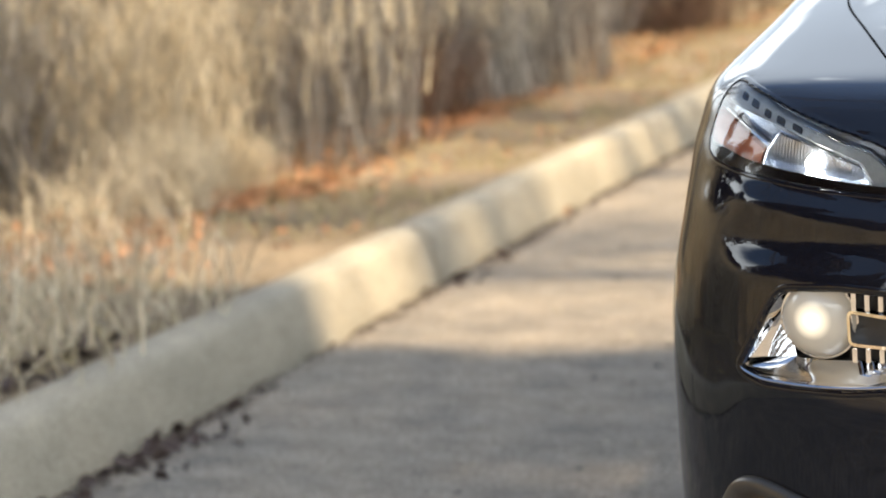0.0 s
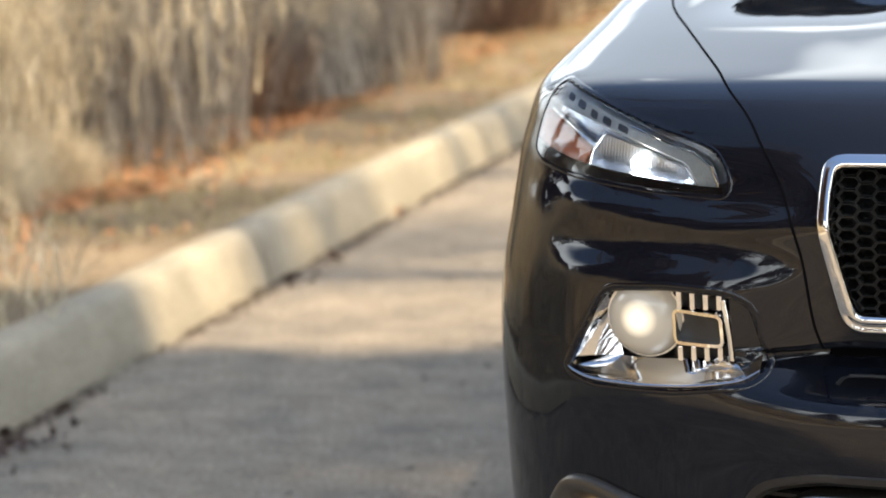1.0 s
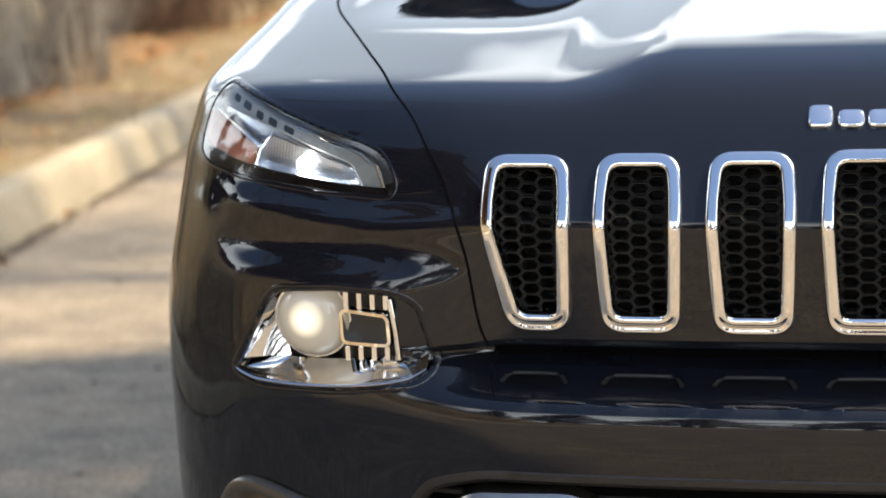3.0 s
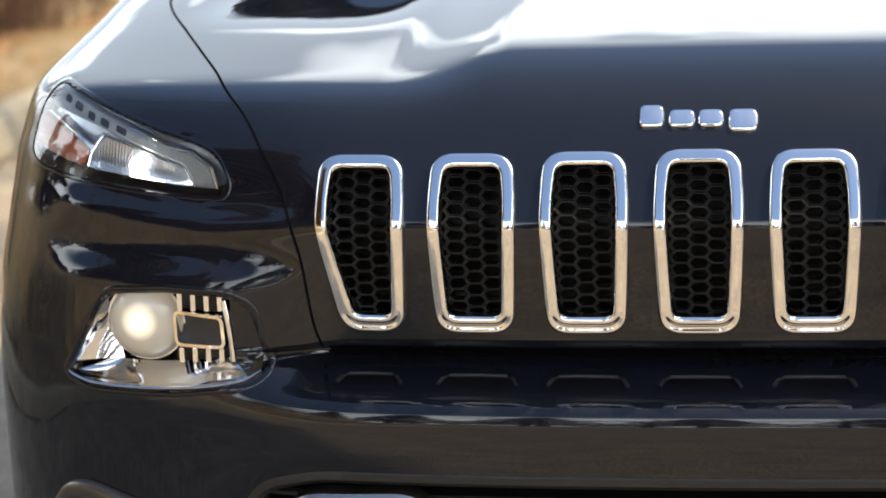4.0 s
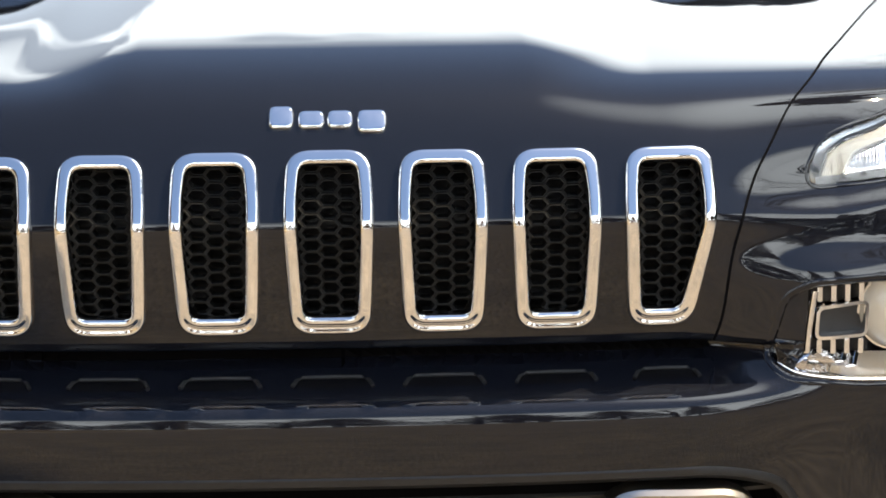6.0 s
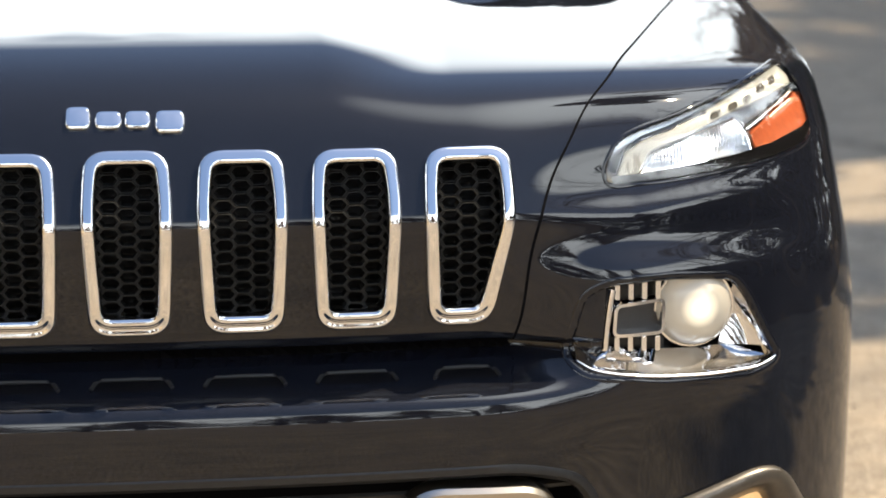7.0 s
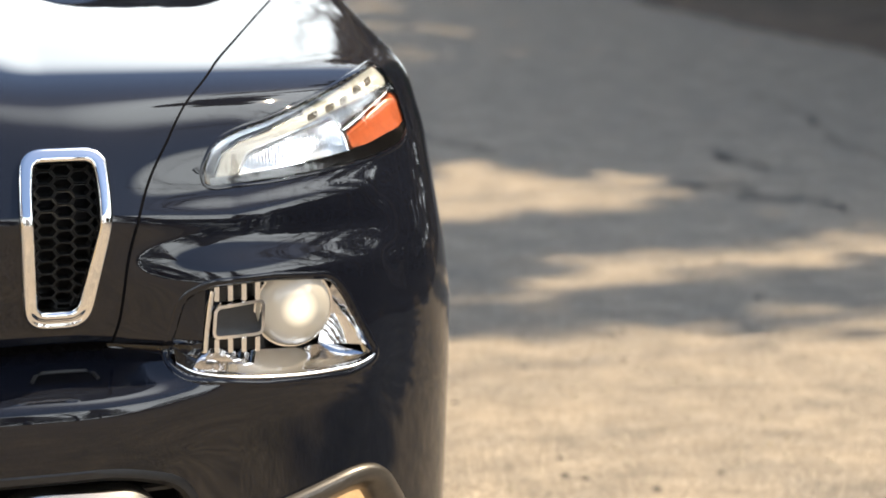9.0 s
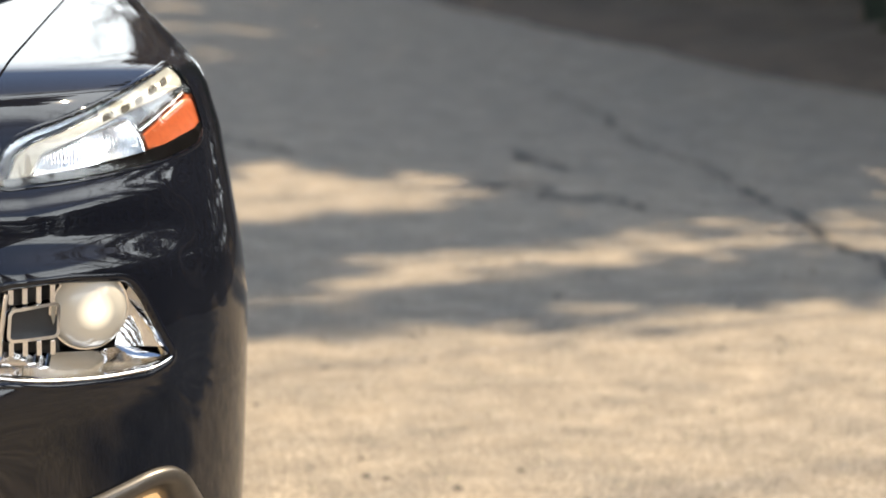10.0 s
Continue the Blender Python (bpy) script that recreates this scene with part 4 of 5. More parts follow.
lowlamp_edge = {s: (rounded(LOWLAMP, .022) if s > 0 else mirrored(rounded(LOWLAMP, .022))) for s in (1, -1)}
mouth_edge = rounded(LOWMOUTH, .03)
slots = {i: slot_outline(i) for i in range(-3, 4)}

# the skin as a fine grid: rows of one height, columns round the corner
zs = np.linspace(.18, 1.175, 6000)
ys = curve(MIDDLE, zs)
length = np.concatenate(([0], np.cumsum(np.hypot(np.diff(zs), np.diff(ys)) / (.0055 + .016 * ease(1.03, 1.09, zs[1:]) + .012 * (1 - ease(.35, .5, zs[1:]))))))
row_z = np.interp(np.arange(int(length[-1]) + 1), length, zs)
phi = np.linspace(-math.pi / 2, math.pi / 2, 521)
col_q = np.sin(phi) / (np.sin(phi) ** 4 + np.cos(phi) ** 4) ** .25
GX = col_q[None, :] * curve(WIDTH, row_z)[:, None] * .9999
GZ = np.repeat(row_z[:, None], len(phi), 1)
GY = skin(GX, GZ)
e = 1.5e-3
NX = (skin(GX + e, GZ) - skin(GX - e, GZ)) / (2 * e)
NZ = (skin(GX, GZ + e) - skin(GX, GZ - e)) / (2 * e)
normal = np.stack([NX, -np.ones_like(NX), NZ], -1)
normal /= np.linalg.norm(normal, axis=-1)[..., None]
rows, cols = GX.shape
index = np.arange(rows * cols).reshape(rows, cols)
quads = np.stack([index[:-1, :-1], index[:-1, 1:], index[1:, 1:], index[1:, :-1]], -1).reshape(-1, 4)
place = np.stack([GX, GY, GZ], -1).reshape(-1, 3)
normal = normal.reshape(-1, 3)
mid = place[quads].mean(1)
hole = np.zeros(len(mid), bool)
for i in slots:
    hole |= inside(inset(slots[i], .008), mid[:, 0], mid[:, 2])
for s in (1, -1):
    hole |= inside(inset(lamp_edge[s], .001), mid[:, 0], mid[:, 2])
    hole |= inside(inset(pocket_edge[s], -.001), mid[:, 0], mid[:, 2])
    hole |= inside(inset(lowlamp_edge[s], .008), mid[:, 0], mid[:, 2])
hole |= inside(inset(mouth_edge, -.002), mid[:, 0], mid[:, 2])
hole |= (np.hypot(mid[:, 1] - .95, mid[:, 2] - .36) < .42) & (np.abs(mid[:, 0]) > .6)
line = curve(HOODLINE, mid[:, 2])
is_hood = (mid[:, 2] > .7175) & (np.abs(mid[:, 0]) < line)
lamp_line = np.interp(np.abs(mid[:, 0]), [.45, .56, .69, .80, .86, .96], [.90, .905, .935, .975, .98, .985])
is_bumper = ~is_hood & (mid[:, 2] < lamp_line)


def panel(name, keep, label):
    f = quads[keep & ~hole]
    used, f = np.unique(f, return_inverse=True)
    return mesh_object(name, place[used], f.reshape(-1, 4), PAINT, car, label, normal[used])


panel("hood", is_hood, "dark blue hood that folds down over the grille")
panel("front_bumper", is_bumper, "")
panel("fender", ~is_hood & ~is_bumper & (mid[:, 0] < 0), "")
panel("fender", ~is_hood & ~is_bumper & (mid[:, 0] > 0), "")

# the gap round the hood, a thin dark line in the skin
for s in (1, -1):
    bm = bmesh.new()
    path = []
    for z in np.linspace(.716, 1.172, 100):
        path.append((float(s * curve(HOODLINE, z)), float(z)))
    a = [bm.verts.new(on_skin(x - .0016, z, .0008)) for x, z in path]
    b = [bm.verts.new(on_skin(x + .0016, z, .0008)) for x, z in path]
    c = [bm.verts.new(on_skin(x + .0016, z, 0) + Vector((0, .004, 0))) for x, z in path]
    for i in range(len(path) - 1):
        bm.faces.new((a[i], b[i], b[i + 1], a[i + 1])), bm.faces.new((b[i], c[i], c[i + 1], b[i + 1]))
    part("hood_gap", bm, SEAM, car)


def honeycomb(bm, outline, depth):
    """Flat-sided cells with walls, inside an outline, behind the skin."""
    xs, zz = [p.x for p in outline], [p.y for p in outline]
    w, h, c0 = .0208, .0148, (min(xs) + max(xs)) / 2
    edge = inset(outline, .004)
    for col in range(-3, 4):
        for row in range(-1, 18):
            cx, cz = c0 + col * w, max(zz) - .012 - row * h - (h / 2 if col % 2 else 0)
            hexagon = [(-.64, 0), (-.36, .5), (.36, .5), (.64, 0), (.36, -.5), (-.36, -.5)]
            if not inside(edge, np.array([cx]), np.array([cz]))[0]:
                keep = inside(edge, np.array([cx + a * w for a, _ in hexagon]), np.array([cz + b * h for _, b in hexagon]))
                if not keep.any():
                    continue
            y = float(skin(cx, cz)) + depth
            loops = []
            for k, dy in ((1.0, .0012), (.95, 0), (.83, 0), (.78, .003), (.75, .022)):
                loops.append([bm.verts.new((cx + a * w * k, y + dy, cz + b * h * k)) for a, b in hexagon])
            for p, q in zip(loops, loops[1:]):
                for j in range(6):
                    bm.faces.new((p[j], p[(j + 1) % 6], q[(j + 1) % 6], q[j]))


for i, outline in slots.items():
    ring, opening = slot_surround(i)
    bm = bmesh.new()
    honeycomb(bm, inset(opening, -.004), .012)
    part("grille_mesh", bm, HONEY, ring, "black honeycomb mesh", smooth=False)
    skin_patch("grille_backing", inset(outline, .004), -.045, BLACK, ring, "", .02)

# the maker's badge: four plain chrome shapes on the hood's lip
badge = new("badge")
badge.parent = car
tagged(badge, "chrome badge of four plain raised shapes")
for x0, x1, z0, z1 in ((-.069, -.040, .977, 1.000), (-.035, -.004, .977, .995), (-.001, .029, .977, .995), (.034, .068, .972, .995)):
    skin_frame("badge_shape", rounded(V2([(x0, z0), (x1, z0), (x1, z1), (x0, z1)]), .008), [(0, .0), (.0002, .0030), (.0016, .0046), (.004, .0050)], CHROME, badge, "", .003, close=True)

# Black strip laid on the skin to stand in for shade in the groove.
skin_patch("grille_gap_shade", V2([(-.442, .7035), (.442, .7035), (.446, .7168), (-.446, .7168)]), .0008, SEAM, car, "dark strip for the shade in the gap under the grille panel", .02)

# vents in the ledge under the grille; flat black floors stand in for the shade in them
for i in range(-3, 4):
    c = i * GRILLE_PITCH
    w = .044 if abs(i) < 3 else .036
    o = rounded(V2([(c - w, .6785), (c + w, .6785), (c + w - .006, .6860), (c - w + .006, .6860)]), .003, 4)
    bm = bmesh.new()
    edge = [(c - w - .003, .680), (c - w + .002, .685), (c - w + .010, .6872), (c, .6876), (c + w - .010, .6872), (c + w - .002, .685), (c + w + .003, .680)]
    tube(bm, [on_skin(x, z, .0006) for x, z in edge], .0026, 8)
    v = part("vent_rim", bm, BLACK, car, "satin black vent rim")
    skin_patch("vent_shade_floor", o, .0008, GLOSSBLACK, v, "", .02)

# headlamps
for s in (1, -1):
    o = lamp_edge[s]
    X = lambda x: s * x
    lamp = new("headlamp")
    lamp.parent = car
    tagged(lamp, "narrow swept-back headlamp with a lit bulb and an amber corner")
    skin_frame("gasket", o, [(-.0026, .0001), (-.0014, .0008), (.0010, .0006), (.0016, -.002), (.0020, -.012)], PAINT, lamp, "dark edge", .005)
    skin_frame("bezel", inset(o, .0025), [(0, -.004), (.0015, -.007), (.003, -.016), (.004, -.05)], LAMPGREY, lamp, "dark grey bezel", .005)
    under = [(.862, .944, .010), (.846, .927, .018), (.815, .920, .018), (.787, .915, .016), (.738, .909, .014), (.690, .905, .012), (.640, .901, .010), (.600, .899, .009), (.574, .898, .009)]
    skin_patch("lower_seal", [Vector((X(x), z)) for x, z, _ in under] + [Vector((X(x), z + h)) for x, z, h in under[::-1]], -.0022, GLOSSBLACK, lamp, "black lower bezel", .004)
    skin_patch("housing", inset(o, .003), -.052, REFLECTOR, lamp, "silver housing", .012)
    pipe_top = ((.578, .903), (.590, .931), (.614, .946), (.650, .955), (.703, .972), (.771, .995), (.826, 1.012))
    pipe = rounded([Vector((X(x), z)) for x, z in pipe_top + ((.838, .994), (.74, .969), (.690, .952), (.624, .931), (.608, .904))], .006)
    strip = skin_frame("light_strip", pipe, [(0, -.030), (.0006, -.012), (.003, -.009), (.007, -.009)], LIGHTPIPE, lamp, "pale grey light strip", .006, close=True)
    bm = bmesh.new()
    tube(bm, [on_skin(X(x), z, 0) + Vector((0, .010, 0)) for x, z in pipe_top[:5]], .0010, 6)
    part("strip_edge", bm, CHROME, strip, "bright edge of the strip")
    # Dark flecks put on the strip for the trees mirrored in the lens.
    for x, z, w, h in ((.716, .9690, .008, .007), (.742, .9765, .007, .008), (.764, .9835, .006, .008), (.787, .9935, .007, .008), (.808, 1.001, .006, .007)):
        skin_frame("strip_reflection", rounded([Vector((X(x + a * w), z + b * h + a * w * .3)) for a, b in ((-1, -.6), (1, -.5), (1, .6), (-1, .5))], .003, 4), [(0, -.0088), (.001, -.0080), (.002, -.0084)], LAMPGREY, strip, "dark fleck for a tree mirrored in the lens", .006, close=True)
    skin_frame("lamp_foil", rounded([Vector((X(x), z)) for x, z in ((.750, .950), (.800, .973), (.836, .989), (.838, .983), (.800, .9665), (.757, .945))], .002, 4), [(0, -.018), (.001, -.011), (.002, -.010)], CHROME, lamp, "chrome sliver over the amber corner", .006, close=True)
    chamber = rounded([Vector((X(x), z)) for x, z in ((.610, .906), (.624, .928), (.692, .949), (.742, .962), (.757, .940), (.762, .921), (.68, .911))], .005)
    well = skin_frame("reflector_bowl", chamber, [(-.001, -.014), (.0015, -.016), (.004, -.03), (.010, -.042)], REFLECTOR, lamp, "fluted chrome reflector", .005, close=True)
    bm = bmesh.new()
    tube(bm, [on_skin(X(x), z, 0) + Vector((0, .016, 0)) for x, z in ((.607, .904), (.621, .927), (.640, .9345), (.692, .9495), (.742, .9635), (.752, .955), (.757, .940))], .0011, 6)
    part("chrome_line", bm, CHROME, well, "thin chrome trim")
    bm = bmesh.new()
    for k in range(32):
        x = .618 + k * .0044
        z0 = np.interp(x, [.612, .68, .762], [.910, .914, .924])
        z1 = np.interp(x, [.612, .624, .692, .742, .762], [.915, .924, .944, .957, .935])
        y = float(skin(x, (z0 + z1) / 2)) + .036
        if z1 - z0 > .006:
            tube(bm, [Vector((X(x), y, z0)), Vector((X(x), y - .003, (z0 + z1) / 2)), Vector((X(x), y, z1))], .0022, 6)
    part("flutes", bm, REFLECTOR, well)
    bm = bmesh.new()
    bmesh.ops.create_uvsphere(bm, u_segments=18, v_segments=12, radius=.0105, matrix=pose(X(.690), float(skin(.690, .927)) + .024, .9275))
    part("bulb", bm, BULB, lamp, "lit bulb")
    corner = rounded([Vector((X(x), z)) for x, z in ((.764, .922), (.757, .945), (.800, .967), (.834, .981), (.851, .978), (.858, .956), (.856, .940), (.840, .930))], .006)
    skin_frame("amber_corner", corner, [(0, -.030), (.002, -.016), (.005, -.013), (.012, -.014)], AMBER, lamp, "amber corner reflector", .006, close=True)
    skin_patch("lens", inset(o, .0035), 0, LENS, lamp, "clear lens", .014).visible_shadow = False

# lamp pockets with the lit projectors
for s in (1, -1):
    o = pocket_edge[s]
    X = lambda x: s * x
    unit = new("projector_lamp")
    unit.parent = car
    tagged(unit, "lit projector lamp in a chrome-floored pocket of the bumper")
    skin_frame("pocket", o, [(-.009, -.0006), (-.0075, .0004), (-.005, .0008), (-.002, .0002), (.001, -.0024), (.003, -.007), (.0042, -.013)], PAINT, unit, "dark blue rim", .005)
    skin_frame("pocket_wall", inset(o, .0034), [(0, -.008), (.003, -.020), (.009, -.040), (.018, -.062), (.022, -.072)], POCKETCHROME, unit, "chrome inner wall", .005)
    skin_patch("pocket_back", inset(o, .014), -.071, GREYPLASTIC, unit, "dark back of the pocket", .012)
    cx, cz = X(.676), .7455
    cy = float(skin(.676, .747)) + .030
    face = pose(cx, cy, cz, 96, 0, s * 6)
    bm = bmesh.new()
    lathe(bm, [(.0500, -.03), (.0515, -.004), (.0502, .001), (.0478, .001), (.0470, -.004)], face)
    part("lens_ring", bm, CHROME, unit, "chrome ring")
    bm = bmesh.new()
    rings = lathe(bm, [(.0480, -.002), (.0462, .008), (.040, .0155), (.033, .0210), (.026, .0245), (.018, .0268), (.009, .0282), (.003, .0285)], Matrix())
    bm.faces.new(rings[-1])
    part("projector_glass", bm, PROJECTOR, unit, "milky lit lens", m=face)
    bm = bmesh.new()
    lathe(bm, [(.0512, -.045), (.0512, -.005)], face)
    part("barrel", bm, CHROME, unit)
    # chrome floor that climbs towards the back, with a turned-up front lip
    bm = bmesh.new()
    front = []
    for x in np.linspace(.524, .783, 44):
        zf = float(curve([(.52, .697), (.545, .684), (.58, .678), (.631, .672), (.70, .6685), (.746, .669), (.775, .675), (.79, .684)], x))
        y = float(skin(x, zf))
        front.append([bm.verts.new((X(x), y + dy, zf + dz)) for dy, dz in ((.006, -.004), (.002, -.0032), (-.0002, -.0018), (-.0008, -.0002), (.0004, .0012), (.0030, .0022), (.0080, .0052), (.014, .0092), (.021, .0139), (.028, .0187), (.038, .0256))])
    for a, b in zip(front, front[1:]):
        for k in range(len(a) - 1):
            bm.faces.new((a[k], b[k], b[k + 1], a[k + 1]))
    part("chrome_floor", bm, POCKETCHROME, unit, "polished chrome floor")
    # chrome cheek that sweeps from the pocket's outer edge in behind the lens
    bm, cheek_rows = bmesh.new(), []
    for x0, z0, d0, x1, z1, d1 in ((.722, .783, .020, .700, .786, .060), (.739, .762, .013, .716, .768, .056), (.755, .731, .009, .722, .738, .050), (.769, .706, .007, .718, .712, .044), (.778, .690, .006, .712, .694, .040)):
        ends = [Vector((X(x), float(skin(x, z)) + d, z)) for x, z, d in ((x0, z0, d0), (x1, z1, d1))]
        cheek_rows.append([bm.verts.new(ends[0].lerp(ends[1], t) + Vector((X(.004), .004, 0)) * math.sin(math.pi * t)) for t in np.linspace(0, 1, 9)])
    for a, b in zip(cheek_rows, cheek_rows[1:]):
        for k in range(8):
            bm.faces.new((a[k], b[k], b[k + 1], a[k + 1]))
    part("chrome_cheek", bm, POCKETCHROME, unit, "polished chrome cheek")
    cheek = rounded([Vector((X(x), z)) for x, z in ((.514, .702), (.535, .772), (.561, .783), (.556, .700))], .005)
    skin_patch("painted_cheek", cheek, -.014, PAINT, unit, "dark blue inner cheek", .006)
    # slotted chrome frame beside the lens
    y = float(skin(.60, .74)) + .030
    slot = rounded([Vector((X(x), z)) for x, z in ((.572, .719), (.575, .755), (.636, .760), (.634, .720))], .008)
    skin_frame("side_frame", slot, [(-.006, -.042), (-.005, -.028), (-.002, -.022), (.002, -.022), (.003, -.028), (.003, -.044)], CHROME, unit, "chrome frame beside the lens", .005)
    skin_patch("side_frame_back", slot, -.040, GREYPLASTIC, unit, "", .02)
    post = [(.570, .776), (.566, .755), (.562, .728), (.561, .702)]
    bm = bmesh.new()
    tube(bm, [Vector((X(x), float(skin(x, z)) + .024, z)) for x, z in post], .0048, 10)
    part("post", bm, CHROME, unit, "rounded chrome post")
    for z0, z1 in ((.757, .784), (.694, .721)):
        plate = rounded([Vector((X(x), z)) for x, z in ((.566, z0), (.566, z1), (.640, z1), (.640, z0))], .004)
        skin_patch("rib_plate", plate, -.046, GREYPLASTIC, unit, "", .02)
    for k in range(4):
        for z0, z1 in ((.762, .785), (.699, .717)):
            bm = bmesh.new()
            x = .577 + k * .0165
            box(bm, X(x) - .003, X(x) + .003, y - .006, y + .020, z0, z1)
            bmesh.ops.bevel(bm, geom=bm.edges[:], offset=.0008, segments=2, affect="EDGES")
            part("rib", bm, CHROME, unit)

# lower lamps
for s in (1, -1):
    o = lowlamp_edge[s]
    low = new("fog_lamp")
    low.parent = car
    tagged(low, "lit amber-tinted fog lamp in a grey surround")
    skin_frame("surround", o, [(-.012, .0), (-.011, .007), (-.007, .011), (.000, .012), (.006, .010), (.012, .004), (.022, -.006), (.032, -.03)], FOGFRAME, low, "satin grey surround", .006)
    skin_patch("glass", inset(o, .030), -.026, FOGGLOW, low, "glowing lens", .02)

# lower mouth with two silver bezels
mouth = skin_frame("lower_grille", mouth_edge, [(-.013, -.001), (-.010, .0015), (-.002, .002), (.004, -.004), (.008, -.06)], BLACK, car, "black lower air intake", .008)
skin_patch("backing", inset(mouth_edge, .004), -.062, SEAM, mouth, "", .05)
for k in range(6):
    bm = bmesh.new()
    z = .40 + k * .028
    tube(bm, [Vector((x, float(skin(x, z)) + .035, z)) for x in np.linspace(-.53, .53, 22)], .005, 6)
    part("slat", bm, BLACK, mouth)
for s in (1, -1):
    o = rounded([Vector((s * x, z)) for x, z in ((.315, .46), (.315, .548), (.342, .5625), (.468, .5565), (.500, .53), (.51, .46))], .022)
    skin_frame("skid_bezel", o, [(0, -.02), (.001, .010), (.006, .016), (.020, .016), (.026, .008), (.028, -.03)], SILVER, car, "satin silver bezel", .008)
bm = bmesh.new()
box(bm, -.34, .34, .02, .10, .27, .30)
bmesh.ops.bevel(bm, geom=bm.edges[:], offset=.01, segments=2, affect="EDGES")
part("skid_plate", bm, SILVER, car, "satin silver skid plate")

# the body behind the nose: sections from the wheel arch to the tail
stations = [  # y, roof z, belt z, half width, roof half width
    (.62, 1.02, .99, .915, .55), (.95, 1.10, 1.02, .925, .55), (1.22, 1.155, 1.06, .925, .62), (1.30, 1.185, 1.07, .925, .66), (1.62, 1.38, 1.07, .925, .62), (2.02, 1.595, 1.08, .925, .56),
    (2.6, 1.655, 1.09, .925, .56), (3.3, 1.650, 1.11, .925, .55), (4.0, 1.585, 1.13, .915, .53), (4.30, 1.45, 1.13, .905, .54), (4.52, 1.16, 1.10, .88, .60), (4.62, .95, .90, .80, .60)]
verts, faces = [], []
for y, roof, belt, hw, rw in stations:
    half = [(.0, .26), (.70, .26), (hw - .06, .30), (hw - .01, .45), (hw, .65), (hw - .01, .85), (hw - .05, belt - .02), (hw - .075, belt), (rw + .07, roof - .10 * min(1, (roof - belt) / .3)), (rw, roof - .03 * min(1, (roof - belt) / .3)), (rw * .6, roof), (0, roof + .008)]
    verts += [(x, y, z) for x, z in half] + [(-x, y, z) for x, z in half[-2:0:-1]]
n = 22
for k in range(len(stations) - 1):
    for j in range(n):
        a, b = k * n + j, k * n + (j + 1) % n
        c = [verts[i] for i in (a, b)]
        my, mz, mx = (stations[k][0] + stations[k + 1][0]) / 2, (c[0][2] + c[1][2]) / 2, abs(c[0][0] + c[1][0]) / 2
        faces.append((a, b, b + n, a + n))
faces.append(tuple(range((len(stations) - 1) * n, len(stations) * n)))
mesh_object("body", verts, faces, PAINT, car)


def glass_panel(name, pts, label=""):
    bm = bmesh.new()
    c = sum((Vector(p) for p in pts), Vector()) / len(pts)
    nn = (Vector(pts[1]) - Vector(pts[0])).cross(Vector(pts[2]) - Vector(pts[0])).normalized()
    if nn.dot(c - Vector((0, 2.8, 1.0))) < 0:
        nn = -nn
    a = [bm.verts.new(Vector(p) + nn * .006) for p in pts]
    b = [bm.verts.new(Vector(p) - nn * .012) for p in pts]
    bm.faces.new(a), bm.faces.new(b[::-1])
    for i in range(len(a)):
        bm.faces.new((a[i], b[i], b[(i + 1) % len(a)], a[(i + 1) % len(a)]))
    return part(name, bm, WINDOW, car, label, smooth=False)


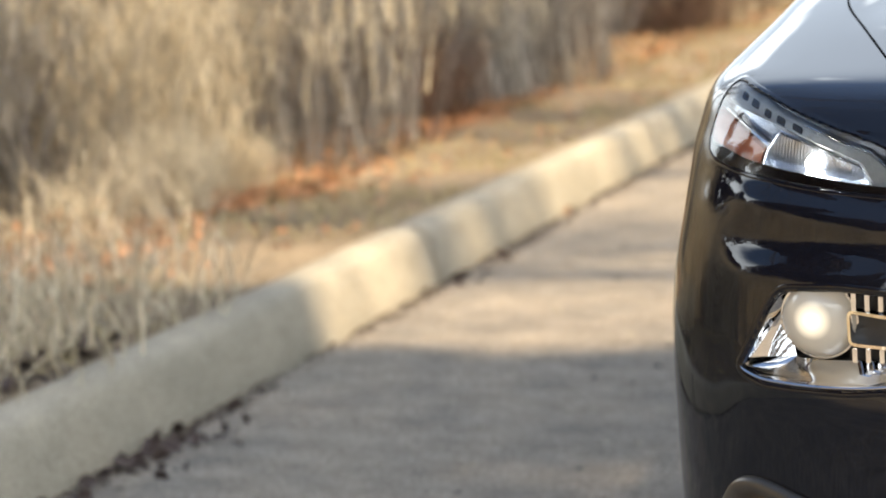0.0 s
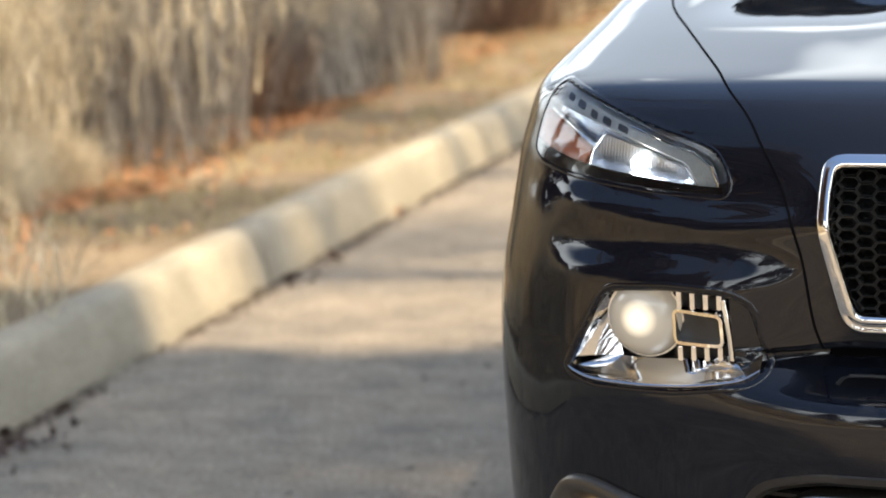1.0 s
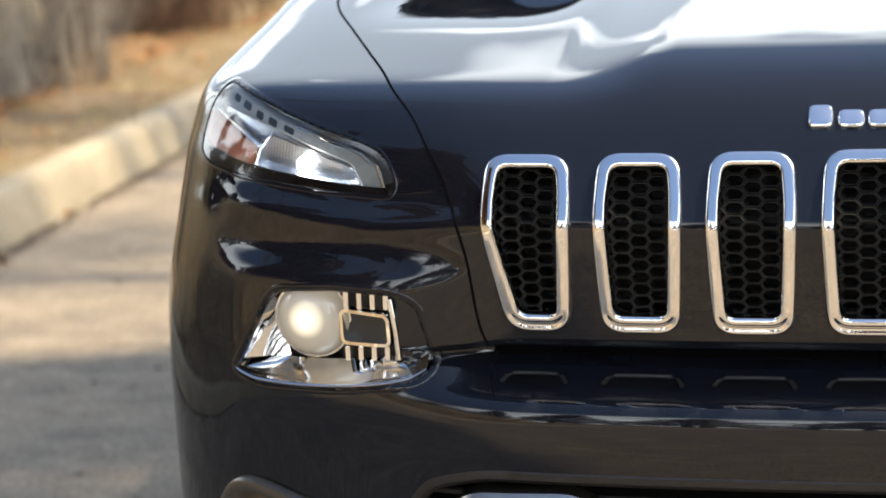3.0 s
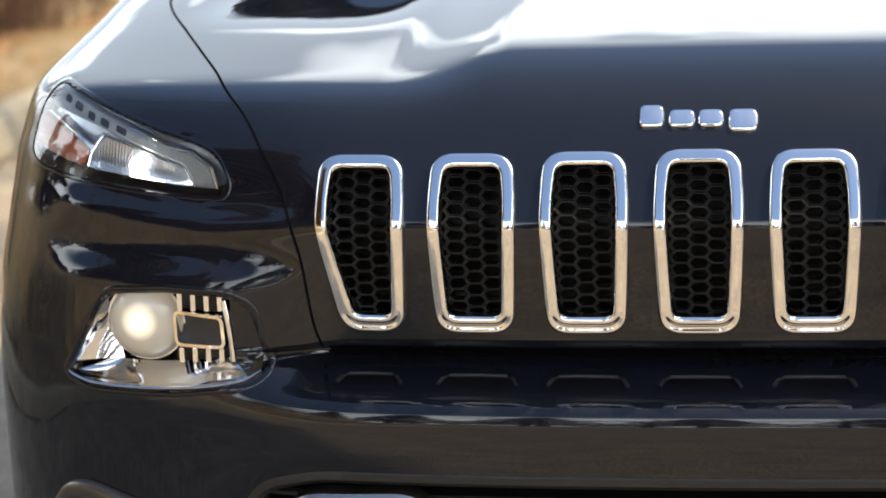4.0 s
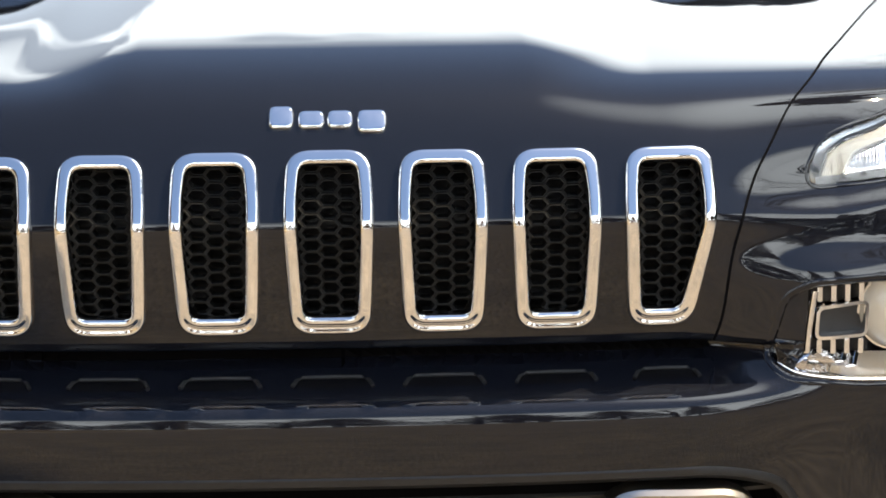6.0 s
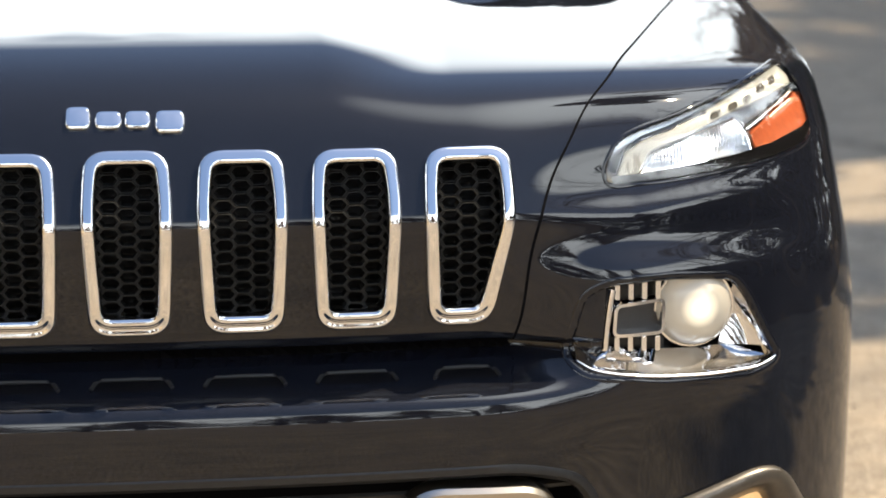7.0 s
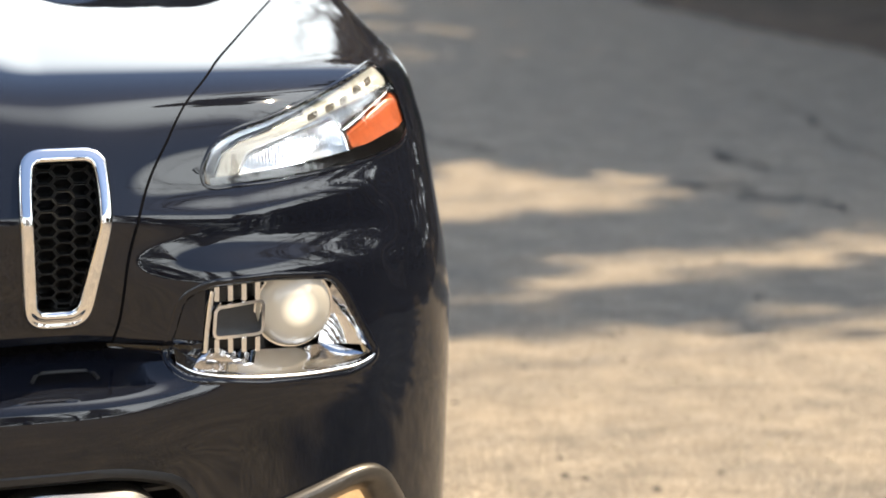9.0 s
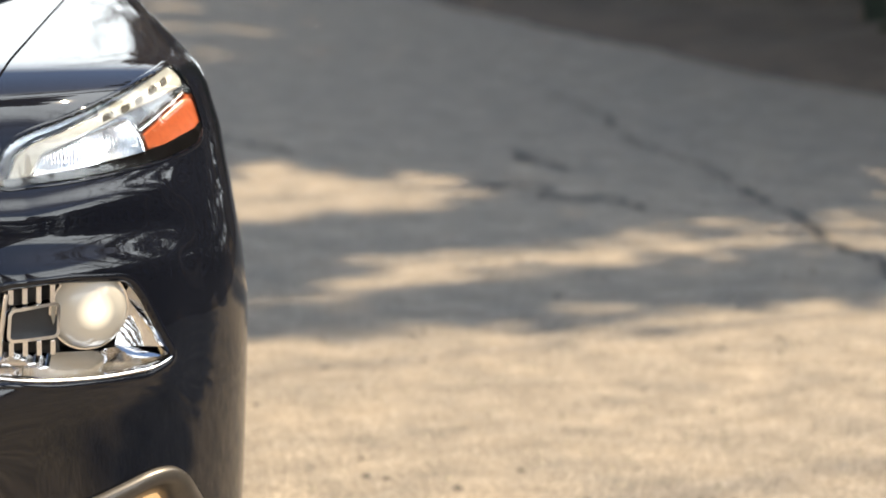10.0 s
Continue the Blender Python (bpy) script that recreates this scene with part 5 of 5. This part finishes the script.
glass_panel("windscreen", [(-.70, 1.315, 1.20), (.70, 1.315, 1.20), (.57, 2.0, 1.592), (-.57, 2.0, 1.592)], "dark tinted windscreen")
glass_panel("rear_window", [(-.58, 4.31, 1.44), (.58, 4.31, 1.44), (.62, 4.50, 1.19), (-.62, 4.50, 1.19)])
for s in (1, -1):
    for y0, y1, y2, y3 in ((1.72, 2.62, 2.62, 2.10), (2.70, 3.50, 3.50, 2.70), (3.58, 4.12, 3.95, 3.58)):
        top = lambda y: float(np.interp(y, [1.62, 2.02, 2.6, 3.3, 4.0, 4.3], [1.30, 1.485, 1.545, 1.54, 1.475, 1.36]))
        wide = lambda y, t: s * (.855 + (.64 - .855) * t)
        glass_panel("side_window", [(wide(y0, .06), y0, 1.115), (wide(y1, .06), y1, 1.13), (wide(y2, .93), y2, top(y2)), (wide(y3, .93), y3, top(y3))])
    # door mirror
    bm = bmesh.new()
    bmesh.ops.create_cube(bm, size=1, matrix=pose(s * .985, 1.62, 1.18, 0, 0, s * 8) @ Matrix.Diagonal((.20, .10, .15, 1)))
    bmesh.ops.bevel(bm, geom=bm.edges[:], offset=.03, segments=3, affect="EDGES")
    tube(bm, [Vector((s * .84, 1.64, 1.08)), Vector((s * .93, 1.63, 1.13))], .025, 8)
    part("door_mirror", bm, GLOSSBLACK, car, "black door mirror")
    bm = bmesh.new()
    bmesh.ops.create_cube(bm, size=1, matrix=pose(s * .72, 4.53, 1.02) @ Matrix.Diagonal((.26, .10, .10, 1)))
    bmesh.ops.bevel(bm, geom=bm.edges[:], offset=.02, segments=2, affect="EDGES")
    part("tail_lamp", bm, AMBER, car, "red tail lamp")
    for y in (.95, 3.65):
        bm = bmesh.new()
        pts = [Vector((s * .925, y + .43 * math.cos(a), .36 + .43 * math.sin(a))) for a in np.linspace(-.25, math.pi + .25, 40)]
        tube(bm, pts, .026, 8)
        part("arch_trim", bm, GREYPLASTIC, car, "grey plastic wheel arch trim")
        bm = bmesh.new()
        lathe(bm, [(.41, 0), (.41, .30), (.0, .30)], pose(s * .928, y, .36, 0, -s * 90, 0), 32)
        part("wheel_well", bm, SEAM, car)
        bm = bmesh.new()
        ax = pose(s * .80, y, .36, 0, s * 90, 0)
        lathe(bm, [(.235, -.105), (.30, -.115), (.345, -.105), (.36, -.06), (.362, 0), (.36, .06), (.345, .105), (.30, .115), (.235, .105)], ax, 48)
        wheel = part("wheel", bm, RUBBER, car, "black rubber tyre")
        bm = bmesh.new()
        lathe(bm, [(.235, .105), (.225, .100), (.215, .06), (.210, -.10)], ax, 48)
        for k in range(5):
            m = ax @ pose(0, 0, 0, 0, 0, k * 72)
            for v in box(bm, -.024, .024, .03, .222, .062, .090):
                v.co = m @ v.co
        lathe(bm, [(.001, .096), (.045, .094), (.050, .06)], ax, 24)
        part("rim", bm, ALLOY, wheel, "silver five-spoke alloy rim", smooth=False)
for s in (1, -1):
    bm = bmesh.new()
    tube(bm, [Vector((s * .55, y, z)) for y, z in ((2.05, 1.62), (2.15, 1.675), (3.0, 1.70), (3.9, 1.66), (4.0, 1.60))], .014, 8)
    part("roof_rail", bm, BLACK, car)
